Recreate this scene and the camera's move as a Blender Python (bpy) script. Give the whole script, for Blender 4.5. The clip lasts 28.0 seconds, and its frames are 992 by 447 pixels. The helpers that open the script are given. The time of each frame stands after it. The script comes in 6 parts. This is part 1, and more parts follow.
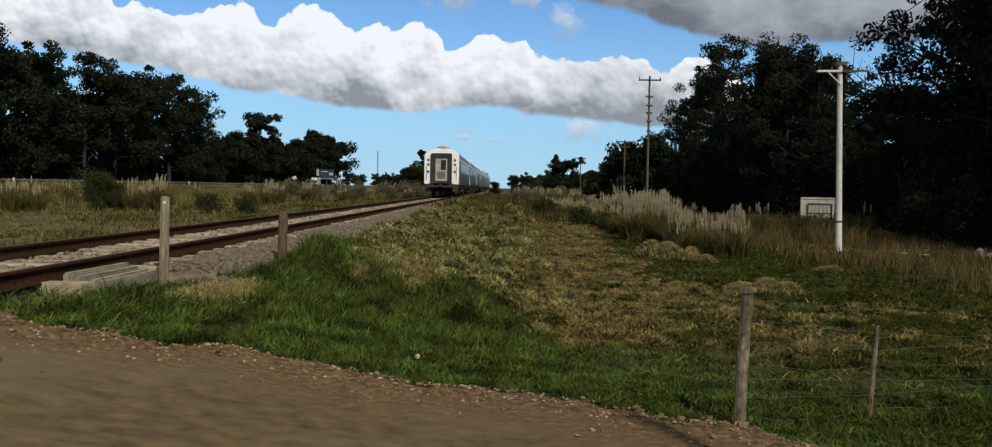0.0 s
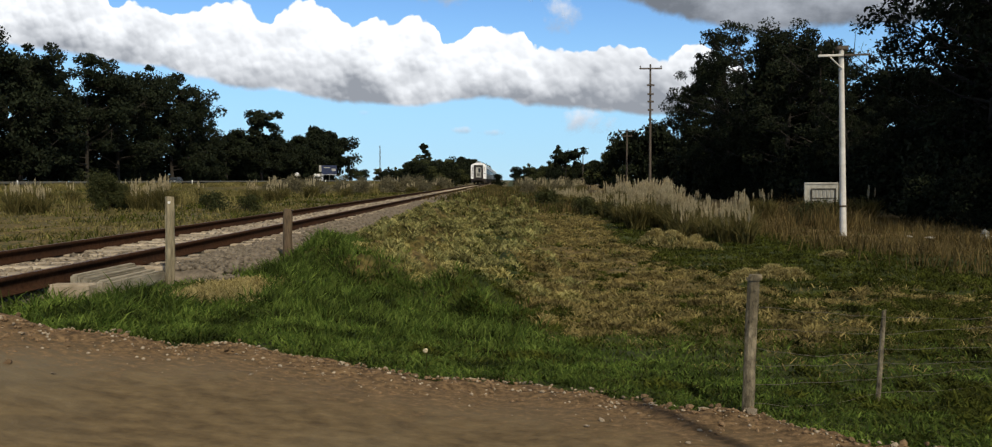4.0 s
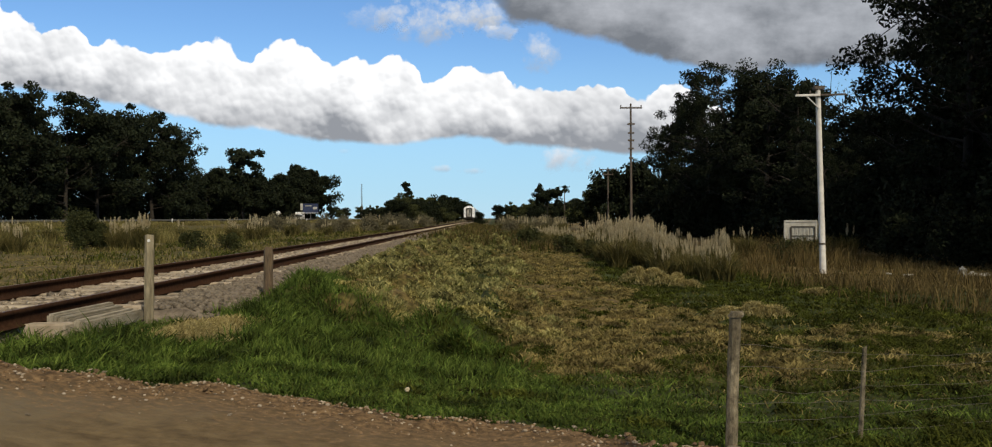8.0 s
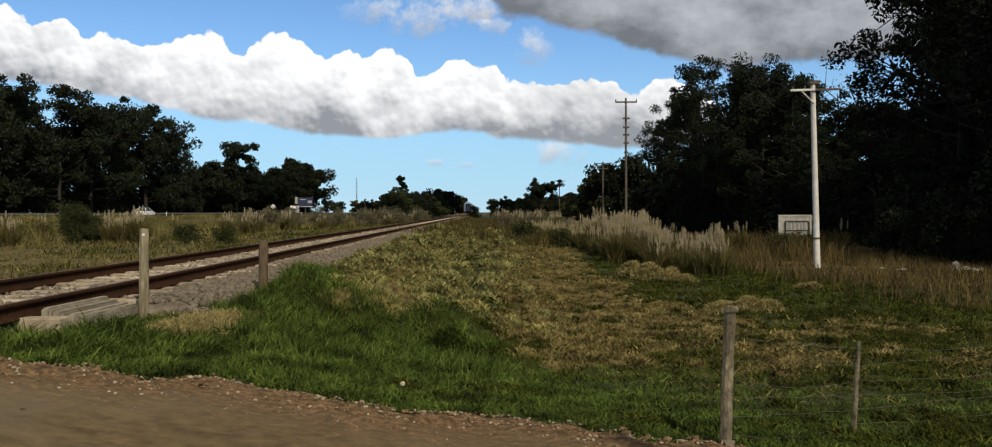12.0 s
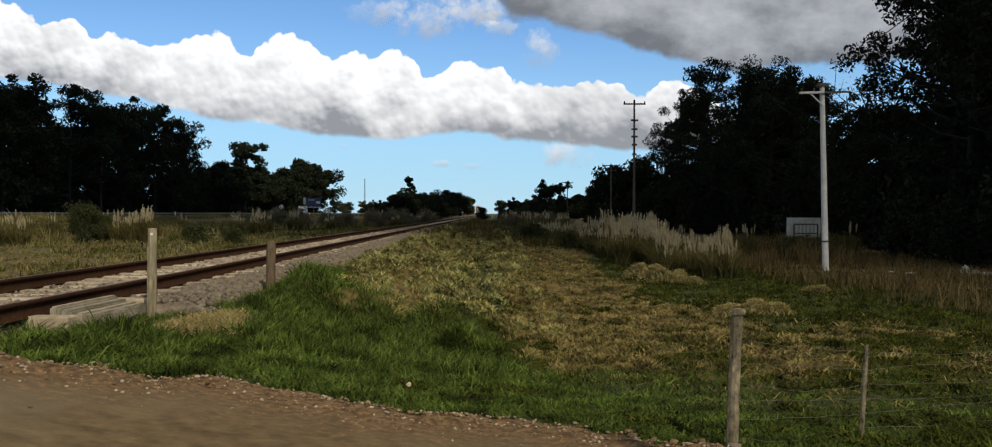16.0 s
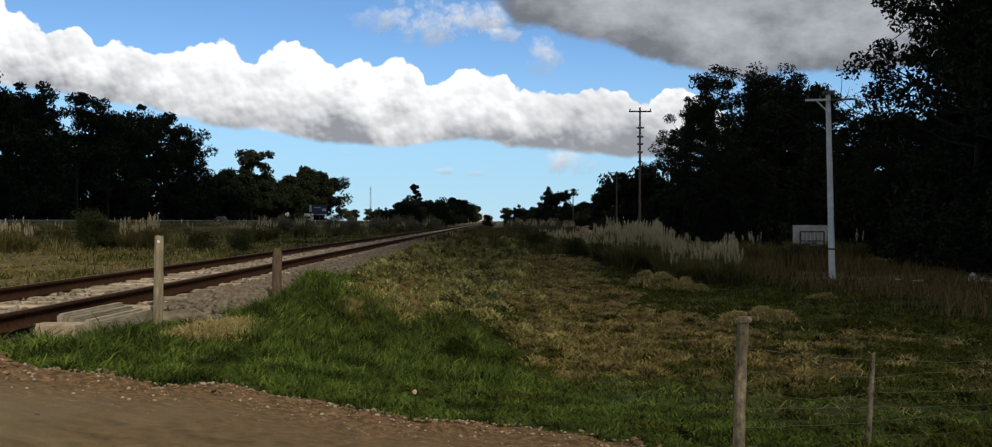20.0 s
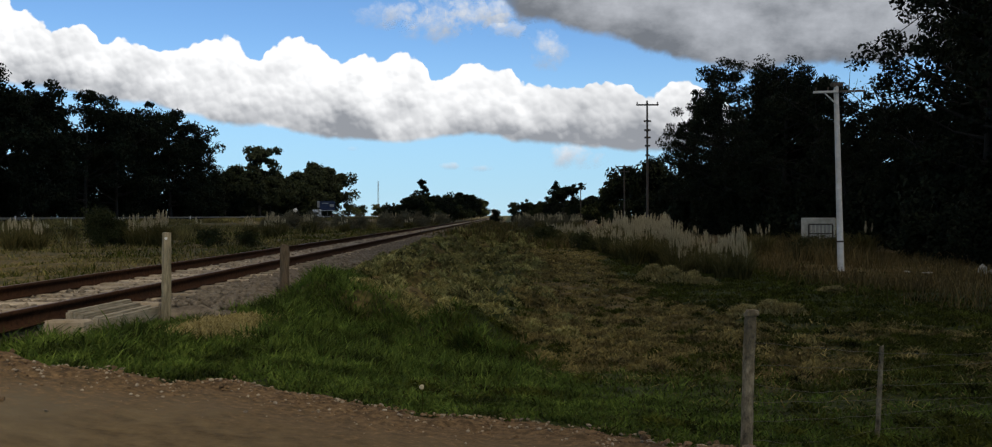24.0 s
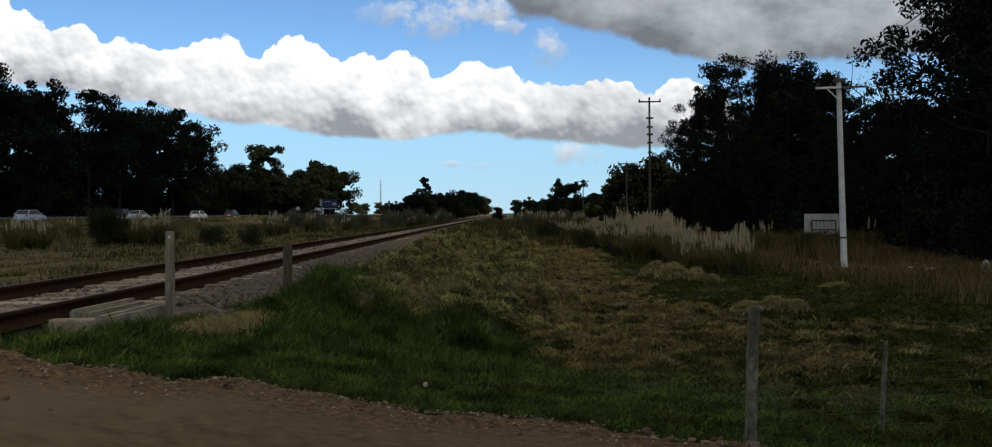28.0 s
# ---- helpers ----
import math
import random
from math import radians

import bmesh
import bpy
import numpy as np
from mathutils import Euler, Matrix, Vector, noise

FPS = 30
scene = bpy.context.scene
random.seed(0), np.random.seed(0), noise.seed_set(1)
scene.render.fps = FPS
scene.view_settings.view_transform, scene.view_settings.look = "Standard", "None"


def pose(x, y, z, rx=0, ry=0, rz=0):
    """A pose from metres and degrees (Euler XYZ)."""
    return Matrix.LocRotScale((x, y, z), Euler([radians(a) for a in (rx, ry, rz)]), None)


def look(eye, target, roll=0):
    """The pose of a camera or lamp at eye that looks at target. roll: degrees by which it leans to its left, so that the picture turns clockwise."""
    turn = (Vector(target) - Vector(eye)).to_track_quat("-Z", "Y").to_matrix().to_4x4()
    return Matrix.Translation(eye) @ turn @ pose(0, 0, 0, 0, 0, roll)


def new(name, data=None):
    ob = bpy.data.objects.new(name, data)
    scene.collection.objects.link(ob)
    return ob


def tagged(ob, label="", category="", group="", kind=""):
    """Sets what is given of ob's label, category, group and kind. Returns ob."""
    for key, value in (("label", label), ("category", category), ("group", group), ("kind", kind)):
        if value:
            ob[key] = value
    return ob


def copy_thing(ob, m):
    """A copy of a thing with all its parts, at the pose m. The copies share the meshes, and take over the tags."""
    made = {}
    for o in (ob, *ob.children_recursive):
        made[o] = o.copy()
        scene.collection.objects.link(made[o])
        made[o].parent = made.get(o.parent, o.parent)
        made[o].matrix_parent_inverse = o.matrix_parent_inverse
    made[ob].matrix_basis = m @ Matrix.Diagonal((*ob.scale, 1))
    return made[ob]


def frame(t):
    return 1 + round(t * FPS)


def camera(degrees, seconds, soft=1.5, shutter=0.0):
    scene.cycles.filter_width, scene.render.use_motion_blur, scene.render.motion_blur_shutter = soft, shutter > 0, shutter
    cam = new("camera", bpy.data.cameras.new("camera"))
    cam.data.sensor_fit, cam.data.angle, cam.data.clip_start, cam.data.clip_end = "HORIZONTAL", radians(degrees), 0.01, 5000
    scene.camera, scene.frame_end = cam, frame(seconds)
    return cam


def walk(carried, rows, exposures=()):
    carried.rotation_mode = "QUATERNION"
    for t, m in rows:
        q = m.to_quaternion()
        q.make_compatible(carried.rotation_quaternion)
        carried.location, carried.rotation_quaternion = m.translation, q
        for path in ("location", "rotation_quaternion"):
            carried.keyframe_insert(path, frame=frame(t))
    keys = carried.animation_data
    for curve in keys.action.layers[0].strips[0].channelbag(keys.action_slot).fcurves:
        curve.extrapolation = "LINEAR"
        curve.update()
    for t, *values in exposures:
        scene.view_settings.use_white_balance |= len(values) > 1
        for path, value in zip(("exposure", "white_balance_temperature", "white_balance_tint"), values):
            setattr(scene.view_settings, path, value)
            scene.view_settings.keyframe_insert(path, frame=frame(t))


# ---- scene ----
cam = camera(58.5, 28.0, soft=1.15)
PATH = [
    (0.0, pose(0.014, 0.01, 1.595, 87.698, -1.013, 0.775)),
    (0.5, pose(0.013, 0.012, 1.59, 87.57, -1.093, 0.826)),
    (1.0, pose(0.016, 0.014, 1.593, 87.415, -1.163, 0.86)),
    (1.5, pose(0.018, 0.015, 1.592, 87.319, -1.161, 0.896)),
    (2.0, pose(0.018, 0.019, 1.593, 87.222, -1.127, 0.901)),
    (2.5, pose(0.02, 0.018, 1.593, 86.516, -0.988, 0.931)),
    (3.0, pose(0.017, 0.016, 1.595, 85.574, -0.508, 0.93)),
    (3.5, pose(0.009, 0.005, 1.6, 86.363, 0.104, 0.928)),
    (5.5, pose(0.003, -0.001, 1.602, 88.177, 0.432, 0.938)),
    (6.0, pose(0.004, -0.004, 1.6, 88.513, 0.499, 0.823)),
    (6.5, pose(0.004, -0.008, 1.602, 88.882, 0.415, 0.836)),
    (7.0, pose(0.006, -0.012, 1.6, 89.084, 0.296, 0.869)),
    (7.5, pose(0.005, -0.007, 1.6, 89.575, 0.349, 0.278)),
    (8.0, pose(0.003, -0.003, 1.597, 89.649, 0.319, -0.222)),
    (8.5, pose(0.009, 0.008, 1.597, 89.595, 0.301, -0.506)),
    (9.0, pose(0.007, 0.007, 1.6, 89.51, 0.272, -0.507)),
    (9.5, pose(0.004, -0.001, 1.599, 89.541, 0.183, -0.597)),
    (10.0, pose(0.005, 0.003, 1.601, 89.463, 0.136, -0.683)),
    (10.5, pose(0.004, 0.003, 1.603, 89.355, 0.148, -0.649)),
    (11.0, pose(0.003, 0.003, 1.601, 89.272, 0.27, -0.612)),
    (11.5, pose(0.002, 0.002, 1.603, 89.194, 0.302, -0.575)),
    (12.0, pose(-0.002, -0.009, 1.602, 89.258, 0.228, -0.55)),
    (12.5, pose(-0.002, -0.006, 1.6, 89.77, 0.133, -0.349)),
    (14.5, pose(0.001, -0.01, 1.602, 89.462, -0.027, -0.087)),
    (15.0, pose(0.004, -0.007, 1.603, 89.393, -0.047, -0.092)),
    (15.5, pose(0.003, -0.009, 1.601, 89.397, -0.034, -0.071)),
    (16.0, pose(0.005, -0.006, 1.601, 89.348, -0.054, -0.042)),
    (16.5, pose(-0.001, -0.007, 1.598, 89.259, -0.013, -0.037)),
    (17.0, pose(-0.0, -0.002, 1.6, 89.222, -0.002, -0.002)),
    (17.5, pose(0.002, -0.011, 1.601, 89.458, 0.006, 0.025)),
    (18.0, pose(0.003, -0.013, 1.605, 89.79, 0.055, 0.046)),
    (18.5, pose(0.001, -0.017, 1.603, 89.757, 0.087, 0.072)),
    (19.0, pose(0.004, -0.017, 1.604, 89.725, 0.115, 0.084)),
    (19.5, pose(0.005, -0.018, 1.603, 89.903, 0.014, 0.17)),
    (20.0, pose(0.005, -0.014, 1.602, 89.829, -0.054, 0.326)),
    (20.5, pose(0.008, -0.01, 1.605, 89.736, -0.011, 0.558)),
    (21.0, pose(0.01, -0.01, 1.602, 89.656, 0.027, 0.565)),
    (21.5, pose(0.018, -0.004, 1.598, 89.554, 0.135, 0.611)),
    (23.5, pose(0.015, -0.005, 1.599, 89.518, 0.284, 0.8)),
    (24.0, pose(0.017, -0.003, 1.602, 89.483, 0.322, 0.823)),
    (24.5, pose(0.014, -0.005, 1.603, 89.546, 0.32, 0.834)),
    (25.0, pose(0.012, -0.007, 1.602, 89.49, 0.374, 0.855)),
    (25.5, pose(0.01, -0.004, 1.601, 89.438, 0.399, 0.876)),
    (26.0, pose(0.011, -0.002, 1.601, 89.415, 0.424, 0.909)),
    (26.5, pose(0.007, -0.004, 1.605, 89.294, 0.456, 0.91)),
    (27.0, pose(0.011, -0.01, 1.601, 89.336, 0.486, 0.96)),
    (27.5, pose(0.011, -0.003, 1.603, 89.401, 0.542, 0.971)),
    (28.0, pose(0.013, -0.001, 1.598, 89.332, 0.569, 0.983)),
]
walk(cam, PATH, [(0.0, -0.10, 6150, 8.5), (2.0, 0.0, 6150, 8.5), (2.5, 0.05, 6150, 8.5), (3.0, 0.24, 6150, 8.5), (3.5, 0.18, 6200, 9), (5.5, 0.04, 6350, 9.5), (8.0, 0.04, 6450, 9.5), (20.0, 0.04, 6450, 9.5), (24.0, 0.05, 6450, 9.5), (28.0, 0.06, 6450, 9.5)])

# ---- light ----
SUN_AZ = radians(154)      # clockwise from +Y, behind the camera and to its right
SUN_EL = radians(38)
TO_SUN = Vector((math.sin(SUN_AZ) * math.cos(SUN_EL), math.cos(SUN_AZ) * math.cos(SUN_EL), math.sin(SUN_EL)))
world = bpy.data.worlds.new("sky")
scene.world = world
world.use_nodes = True


class Wires:
    """Short names for the nodes of one tree."""

    def __init__(self, tree):
        self.n, self.l = tree.nodes, tree.links

    def put(self, sock, val):
        if isinstance(val, (int, float)):
            sock.default_value = val
        elif isinstance(val, tuple):
            sock.default_value = (*val, 1)
        else:
            self.l.new(val, sock)

    def op(self, kind, a, b=0.0):
        m = self.n.new("ShaderNodeMath")
        m.operation = kind
        self.put(m.inputs[0], a)
        self.put(m.inputs[1], b)
        return m.outputs[0]

    def ramp(self, val, a, b, lo=0.0, hi=1.0, smooth=True):
        m = self.n.new("ShaderNodeMapRange")
        m.interpolation_type = 'SMOOTHSTEP' if smooth else 'LINEAR'
        self.put(m.inputs[0], val)
        for i, x in enumerate((a, b, lo, hi)):
            self.put(m.inputs[1 + i], x)
        return m.outputs[0]

    def curve(self, val, pts, x0, x1, y1):
        """A height over bearing, drawn through points; y1: the greatest height."""
        f = self.n.new("ShaderNodeFloatCurve")
        self.put(f.inputs[1], self.ramp(val, x0, x1, smooth=False))
        c = f.mapping.curves[0]
        c.points[0].location = ((pts[0][0] - x0) / (x1 - x0), pts[0][1] / y1)
        c.points[1].location = ((pts[-1][0] - x0) / (x1 - x0), pts[-1][1] / y1)
        for x, y in pts[1:-1]:
            c.points.new((x - x0) / (x1 - x0), y / y1)
        f.mapping.update()
        return self.op('MULTIPLY', f.outputs[0], y1)

    def vec(self, x, y, z=0.0):
        c = self.n.new("ShaderNodeCombineXYZ")
        for k, q in enumerate((x, y, z)):
            self.put(c.inputs[k], q)
        return c.outputs[0]

    def moved(self, p, off):
        mp = self.n.new("ShaderNodeMapping")
        mp.inputs["Location"].default_value = off
        self.l.new(p, mp.inputs[0])
        return mp.outputs[0]

    def fractal(self, p, scale, detail=6, rough=0.55, off=(0, 0, 0)):
        t = self.n.new("ShaderNodeTexNoise")
        t.inputs["Scale"].default_value = scale
        t.inputs["Detail"].default_value = detail
        t.inputs["Roughness"].default_value = rough
        self.l.new(self.moved(p, off), t.inputs["Vector"])
        return t.outputs["Fac"]

    def billow(self, p, scale, off=(0, 0, 0), detail=3.0):
        t = self.n.new("ShaderNodeTexVoronoi")
        t.feature = 'SMOOTH_F1'
        t.inputs["Scale"].default_value = scale
        t.inputs["Detail"].default_value = detail
        t.inputs["Roughness"].default_value = 0.45
        t.inputs["Lacunarity"].default_value = 2.2
        t.inputs["Smoothness"].default_value = 0.25
        self.l.new(self.moved(p, off), t.inputs["Vector"])
        return self.op('SUBTRACT', 0.55, t.outputs["Distance"])

    def mixc(self, f, a, b):
        m = self.n.new("ShaderNodeMixRGB")
        self.put(m.inputs[0], f)
        self.put(m.inputs[1], a)
        self.put(m.inputs[2], b)
        return m.outputs[0]


def build_sky():
    """Clear blue sky, paler towards the horizon, with heaps of cloud overhead."""
    w = Wires(world.node_tree)
    n, l = w.n, w.l
    tc = n.new("ShaderNodeTexCoord")
    sp = n.new("ShaderNodeSeparateXYZ")
    l.new(tc.outputs["Generated"], sp.inputs[0])
    sky = n.new("ShaderNodeTexSky")
    sky.sky_type = 'NISHITA'
    sky.sun_disc = False
    sky.sun_elevation, sky.sun_rotation = SUN_EL, SUN_AZ
    sky.air_density, sky.dust_density, sky.ozone_density = 1.0, 0.0, 4.0
    tint = n.new("ShaderNodeMixRGB")
    tint.blend_type = 'MULTIPLY'
    tint.inputs[0].default_value = 1.0
    l.new(sky.outputs[0], tint.inputs[1])
    tint.inputs[2].default_value = (0.82, 1.00, 1.17, 1)
    col = w.mixc(w.ramp(sp.outputs[2], 0.02, 0.22, 0.75, 0.0), tint.outputs[0], (3.6, 6.2, 8.4))
    a0 = w.fractal(tc.outputs["Generated"], 2.6, 7, 0.58, (3.1, 0.4, 1.7))
    rest = w.op('MULTIPLY', w.ramp(a0, 0.37, 0.49), w.ramp(sp.outputs[2], 0.30, 0.42))
    heap = w.mixc(w.ramp(a0, 0.48, 0.72, 1.0, 0.0), (2.4, 2.15, 1.9), (6.0, 5.4, 4.6))
    l.new(w.mixc(rest, col, heap), n["Background"].inputs[0])
    n["Background"].inputs[1].default_value = 0.10


# Clouds ahead: bearing u and height v are slopes times 1400.
CLOUD_FAR = 4600.0
BANK_TOP = [(-1400, 345), (-1000, 360), (-768, 339), (-739, 315), (-714, 300), (-665, 297), (-636, 280), (-592, 275), (-548, 261), (-523, 263), (-474, 278), (-415, 275), (-391, 258),
            (-371, 270), (-337, 276), (-288, 268), (-263, 251), (-189, 256), (-160, 263), (-125, 253), (-106, 224), (-86, 222), (-67, 244), (-42, 244), (12, 231), (36, 202), (56, 202),
            (105, 214), (144, 216), (203, 197), (228, 187), (267, 202), (330, 190), (400, 120)]
BANK_BASE = [(-1400, 270), (-1000, 240), (-778, 217), (-705, 209), (-631, 192), (-562, 182), (-504, 168), (-435, 153), (-371, 146), (-308, 131), (-244, 128), (-174, 121), (-91, 126), (-32, 131),
             (27, 121), (81, 114), (154, 109), (218, 104), (330, 112), (400, 120)]
GREY_BASE = [(-40, 375), (0, 330), (43, 303), (120, 288), (178, 274), (230, 256), (262, 243), (305, 231), (350, 228), (450, 228), (600, 240), (900, 260), (1400, 320)]
SCRAPS = [(-190, 322, 55, 26, 0.6), (-105, 312, 66, 48, 0.9), (-24, 318, 52, 34, 0.9), (66, 262, 40, 36, 0.85), (10, 296, 34, 18, 0.5), (-88, 79, 20, 7, 0.75), (-36, 76, 24, 7, 0.75),
          (114, 92, 50, 24, 0.95), (-240, 108, 14, 5, 0.25)]


def vapour_mat(name, shade):
    """Glowing far vapour, its light and shade painted in; shade(w, u, v, p) gives cover, brightness, dark and light
    colour.
    """
    m = bpy.data.materials.new(name)
    m.use_nodes = True
    m.cycles.emission_sampling = 'NONE'
    w = Wires(m.node_tree)
    w.n.remove(w.n["Principled BSDF"])
    sp = w.n.new("ShaderNodeSeparateXYZ")
    w.l.new(w.n.new("ShaderNodeTexCoord").outputs["Object"], sp.inputs[0])
    u = w.op('MULTIPLY', w.op('DIVIDE', sp.outputs[0], sp.outputs[1]), 1400.0)
    v = w.op('MULTIPLY', w.op('DIVIDE', sp.outputs[2], sp.outputs[1]), 1400.0)
    cover, bright, dark, light = shade(w, u, v, w.vec(w.op('DIVIDE', u, 100.0), w.op('DIVIDE', v, 100.0)))
    em = w.n.new("ShaderNodeEmission")
    w.l.new(w.mixc(bright, dark, light), em.inputs[0])
    mx = w.n.new("ShaderNodeMixShader")
    w.l.new(cover, mx.inputs[0])
    w.l.new(w.n.new("ShaderNodeBsdfTransparent").outputs[0], mx.inputs[1])
    w.l.new(em.outputs[0], mx.inputs[2])
    w.l.new(mx.outputs[0], w.n["Material Output"].inputs[0])
    return m


def bank_shade(w, u, v, p):
    op, ramp, fractal, billow = w.op, w.ramp, w.fractal, w.billow
    top = w.curve(u, BANK_TOP, -1400, 400, 400)
    bot = w.curve(u, BANK_BASE, -1400, 400, 400)
    b1, b2, b3 = billow(p, 1.5, (0, 0, 0), 0.0), billow(p, 3.4, (4, 2, 0), 0.0), billow(p, 8.0, (1, 6, 0), 0.0)
    f1 = fractal(p, 1.2, 3, 0.5)
    f2 = fractal(p, 4.0, 6, 0.6, (9, 3, 0))
    puff = op('ADD', op('ADD', op('MULTIPLY', b1, 34.0), op('MULTIPLY', b2, 17.0)), op('MULTIPLY', b3, 7.0))
    over = op('ADD', op('SUBTRACT', top, v), op('ADD', op('ADD', puff, op('MULTIPLY', f2, 5.0)), -5.0))
    under = op('ADD', op('SUBTRACT', v, bot), op('ADD', op('MULTIPLY', op('SUBTRACT', f1, 0.5), 22.0), op('ADD', op('MULTIPLY', op('SUBTRACT', f2, 0.5), 10.0), 5.0)))
    cover = op('MULTIPLY', ramp(over, -0.5, 3.0), ramp(under, -2.0, 8.0))
    rel = op('DIVIDE', under, op('MAXIMUM', op('SUBTRACT', top, bot), 20.0))
    # painted upper-right light: each heap compared with itself a little towards the light
    sh1 = op('SUBTRACT', billow(p, 1.5, (0.07, 0.14, 0), 0.0), b1)
    sh2 = op('SUBTRACT', billow(p, 3.4, (4.04, 2.08, 0), 0.0), b2)
    sh4 = op('SUBTRACT', billow(p, 8.0, (1.015, 6.03, 0), 0.0), b3)
    sh3 = op('SUBTRACT', fractal(p, 0.9, 2.5, 0.5, (0.10, 0.20, 0)), fractal(p, 0.9, 2.5, 0.5))
    relief = op('ADD', op('ADD', op('MULTIPLY', sh1, -0.55), op('MULTIPLY', sh2, -0.50)), op('ADD', op('MULTIPLY', sh3, -0.9), op('MULTIPLY', sh4, -0.42)))
    big = op('MULTIPLY', op('SUBTRACT', fractal(p, 0.95, 3, 0.5, (2.2, 7.4, 0)), 0.5), 2.1)
    big = op('ADD', big, op('MULTIPLY', op('SUBTRACT', f2, 0.5), 0.40))
    # bright tops and grey base are light and shade put into the colour
    bright = op('ADD', op('ADD', ramp(rel, 0.02, 0.62, 0.02, 0.90), relief), op('SUBTRACT', big, ramp(u, -150.0, 150.0, 0.0, 0.40)))
    bright = ramp(op('ADD', bright, ramp(over, 2.0, 34.0, 0.36, 0.0)), -0.28, 1.0, smooth=False)
    return cover, bright, (0.30, 0.315, 0.345), (0.985, 0.985, 0.99)


def scrap_shade(w, u, v, p):
    f2 = w.fractal(p, 4.0, 6, 0.6, (9, 3, 0))
    cover, bright = 0.0, 0.0
    for k, (cu, cv, ru, rv, den) in enumerate(SCRAPS):
        dv = w.op('DIVIDE', w.op('SUBTRACT', v, cv), rv)
        e = w.op('ADD', w.op('POWER', w.op('DIVIDE', w.op('SUBTRACT', u, cu), ru), 2.0), w.op('POWER', w.op('ABSOLUTE', dv), 2.0))
        a = w.op('MULTIPLY', w.ramp(w.op('SUBTRACT', w.op('MULTIPLY', w.fractal(p, 2.2, 7, 0.62, (k, 2 * k, 0)), 4.6), e), 1.3, 3.0), den)
        cover = w.op('MAXIMUM', a, cover)
        bright = w.op('MAXIMUM', w.op('MULTIPLY', w.ramp(w.op('ADD', dv, w.op('MULTIPLY', f2, 1.5)), -0.4, 1.6), w.ramp(a, 0.0, 0.1)), bright)
    return cover, bright, (0.36, 0.40, 0.46), (0.76, 0.79, 0.84)


def grey_shade(w, u, v, p):
    op, ramp = w.op, w.ramp
    low = w.curve(u, GREY_BASE, -40, 1400, 400)
    d = op('ADD', op('SUBTRACT', v, low), op('MULTIPLY', op('SUBTRACT', w.fractal(p, 1.3, 7, 0.58, (5, 1, 0)), 0.5), 60.0))
    cover = op('MULTIPLY', ramp(d, -4.0, 14.0), ramp(u, -40.0, 30.0))
    f4 = w.fractal(w.vec(op('DIVIDE', u, 190.0), op('DIVIDE', v, 105.0)), 1.1, 6, 0.58, (8, 8, 0))
    f5 = w.fractal(w.vec(op('DIVIDE', u, 110.0), op('DIVIDE', v, 80.0)), 2.6, 5, 0.6, (1, 5, 0))
    # underside painted darker, as shade, and lighter higher up
    br = op('ADD', ramp(d, 5.0, 95.0, 0.0, 0.60), op('ADD', op('MULTIPLY', op('SUBTRACT', f4, 0.5), 2.0), op('MULTIPLY', op('SUBTRACT', f5, 0.5), 0.7)))
    return cover, ramp(br, -0.1, 1.0, smooth=False), (0.175, 0.19, 0.215), (0.57, 0.59, 0.635)


def vapour_sheet(label, material, columns):
    """Far sheet that follows a cloud's outline; columns are bearing, least and greatest height."""
    rows = 7
    V = [(u, 1400.0, lo + (hi - lo) * k / (rows - 1)) for u, lo, hi in columns for k in range(rows)]
    V = [tuple(Vector(q).normalized() * CLOUD_FAR) for q in V]
    F = [(c * rows + k, (c + 1) * rows + k, (c + 1) * rows + k + 1, c * rows + k + 1) for c in range(len(columns) - 1) for k in range(rows - 1)]
    me = bpy.data.meshes.new("backdrop")
    me.from_pydata(V, [], F)
    me.materials.append(material)
    return tagged(new("backdrop", me), label, "cloud", kind="structure")


def build_clouds():
    at = lambda pts, u: float(np.interp(u, [q[0] for q in pts], [q[1] for q in pts]))
    out = [vapour_sheet("long bank of white cumulus with a grey base", vapour_mat("cumulus_vapour", bank_shade),
                        [(u, at(BANK_BASE, u) - 30, at(BANK_TOP, u) + 50) for u in range(-1400, 401, 25)]),
           vapour_sheet("broad grey cloud spreading overhead", vapour_mat("grey_vapour", grey_shade),
                        [(u, at(GREY_BASE, u) - 45, 900) for u in range(-40, 1401, 40)])]
    scrap = vapour_mat("thin_vapour", scrap_shade)
    for cu, cv, ru, rv, den in SCRAPS:
        k = [i / 6 for i in range(-6, 7)]
        out.append(vapour_sheet("thin torn scrap of cloud", scrap, [(cu + 1.3 * ru * q, cv - 1.35 * rv * math.sqrt(1.02 - q * q), cv + 1.35 * rv * math.sqrt(1.02 - q * q)) for q in k]))
    return out


cloud_obs = build_clouds()
build_sky()
sun_data = bpy.data.lights.new("sun", 'SUN')
sun_data.energy = 4.0
sun_data.angle = radians(0.6)
sun_data.color = (1.0, 0.88, 0.68)
sun_lamp = new("sun", sun_data)
sun_lamp.matrix_world = look((0, 0, 0), -TO_SUN)
scene.view_settings.exposure = 0.0


# ---- materials ----
def node_mat(name):
    m = bpy.data.materials.new(name)
    m.use_nodes = True
    return m, m.node_tree.nodes, m.node_tree.links


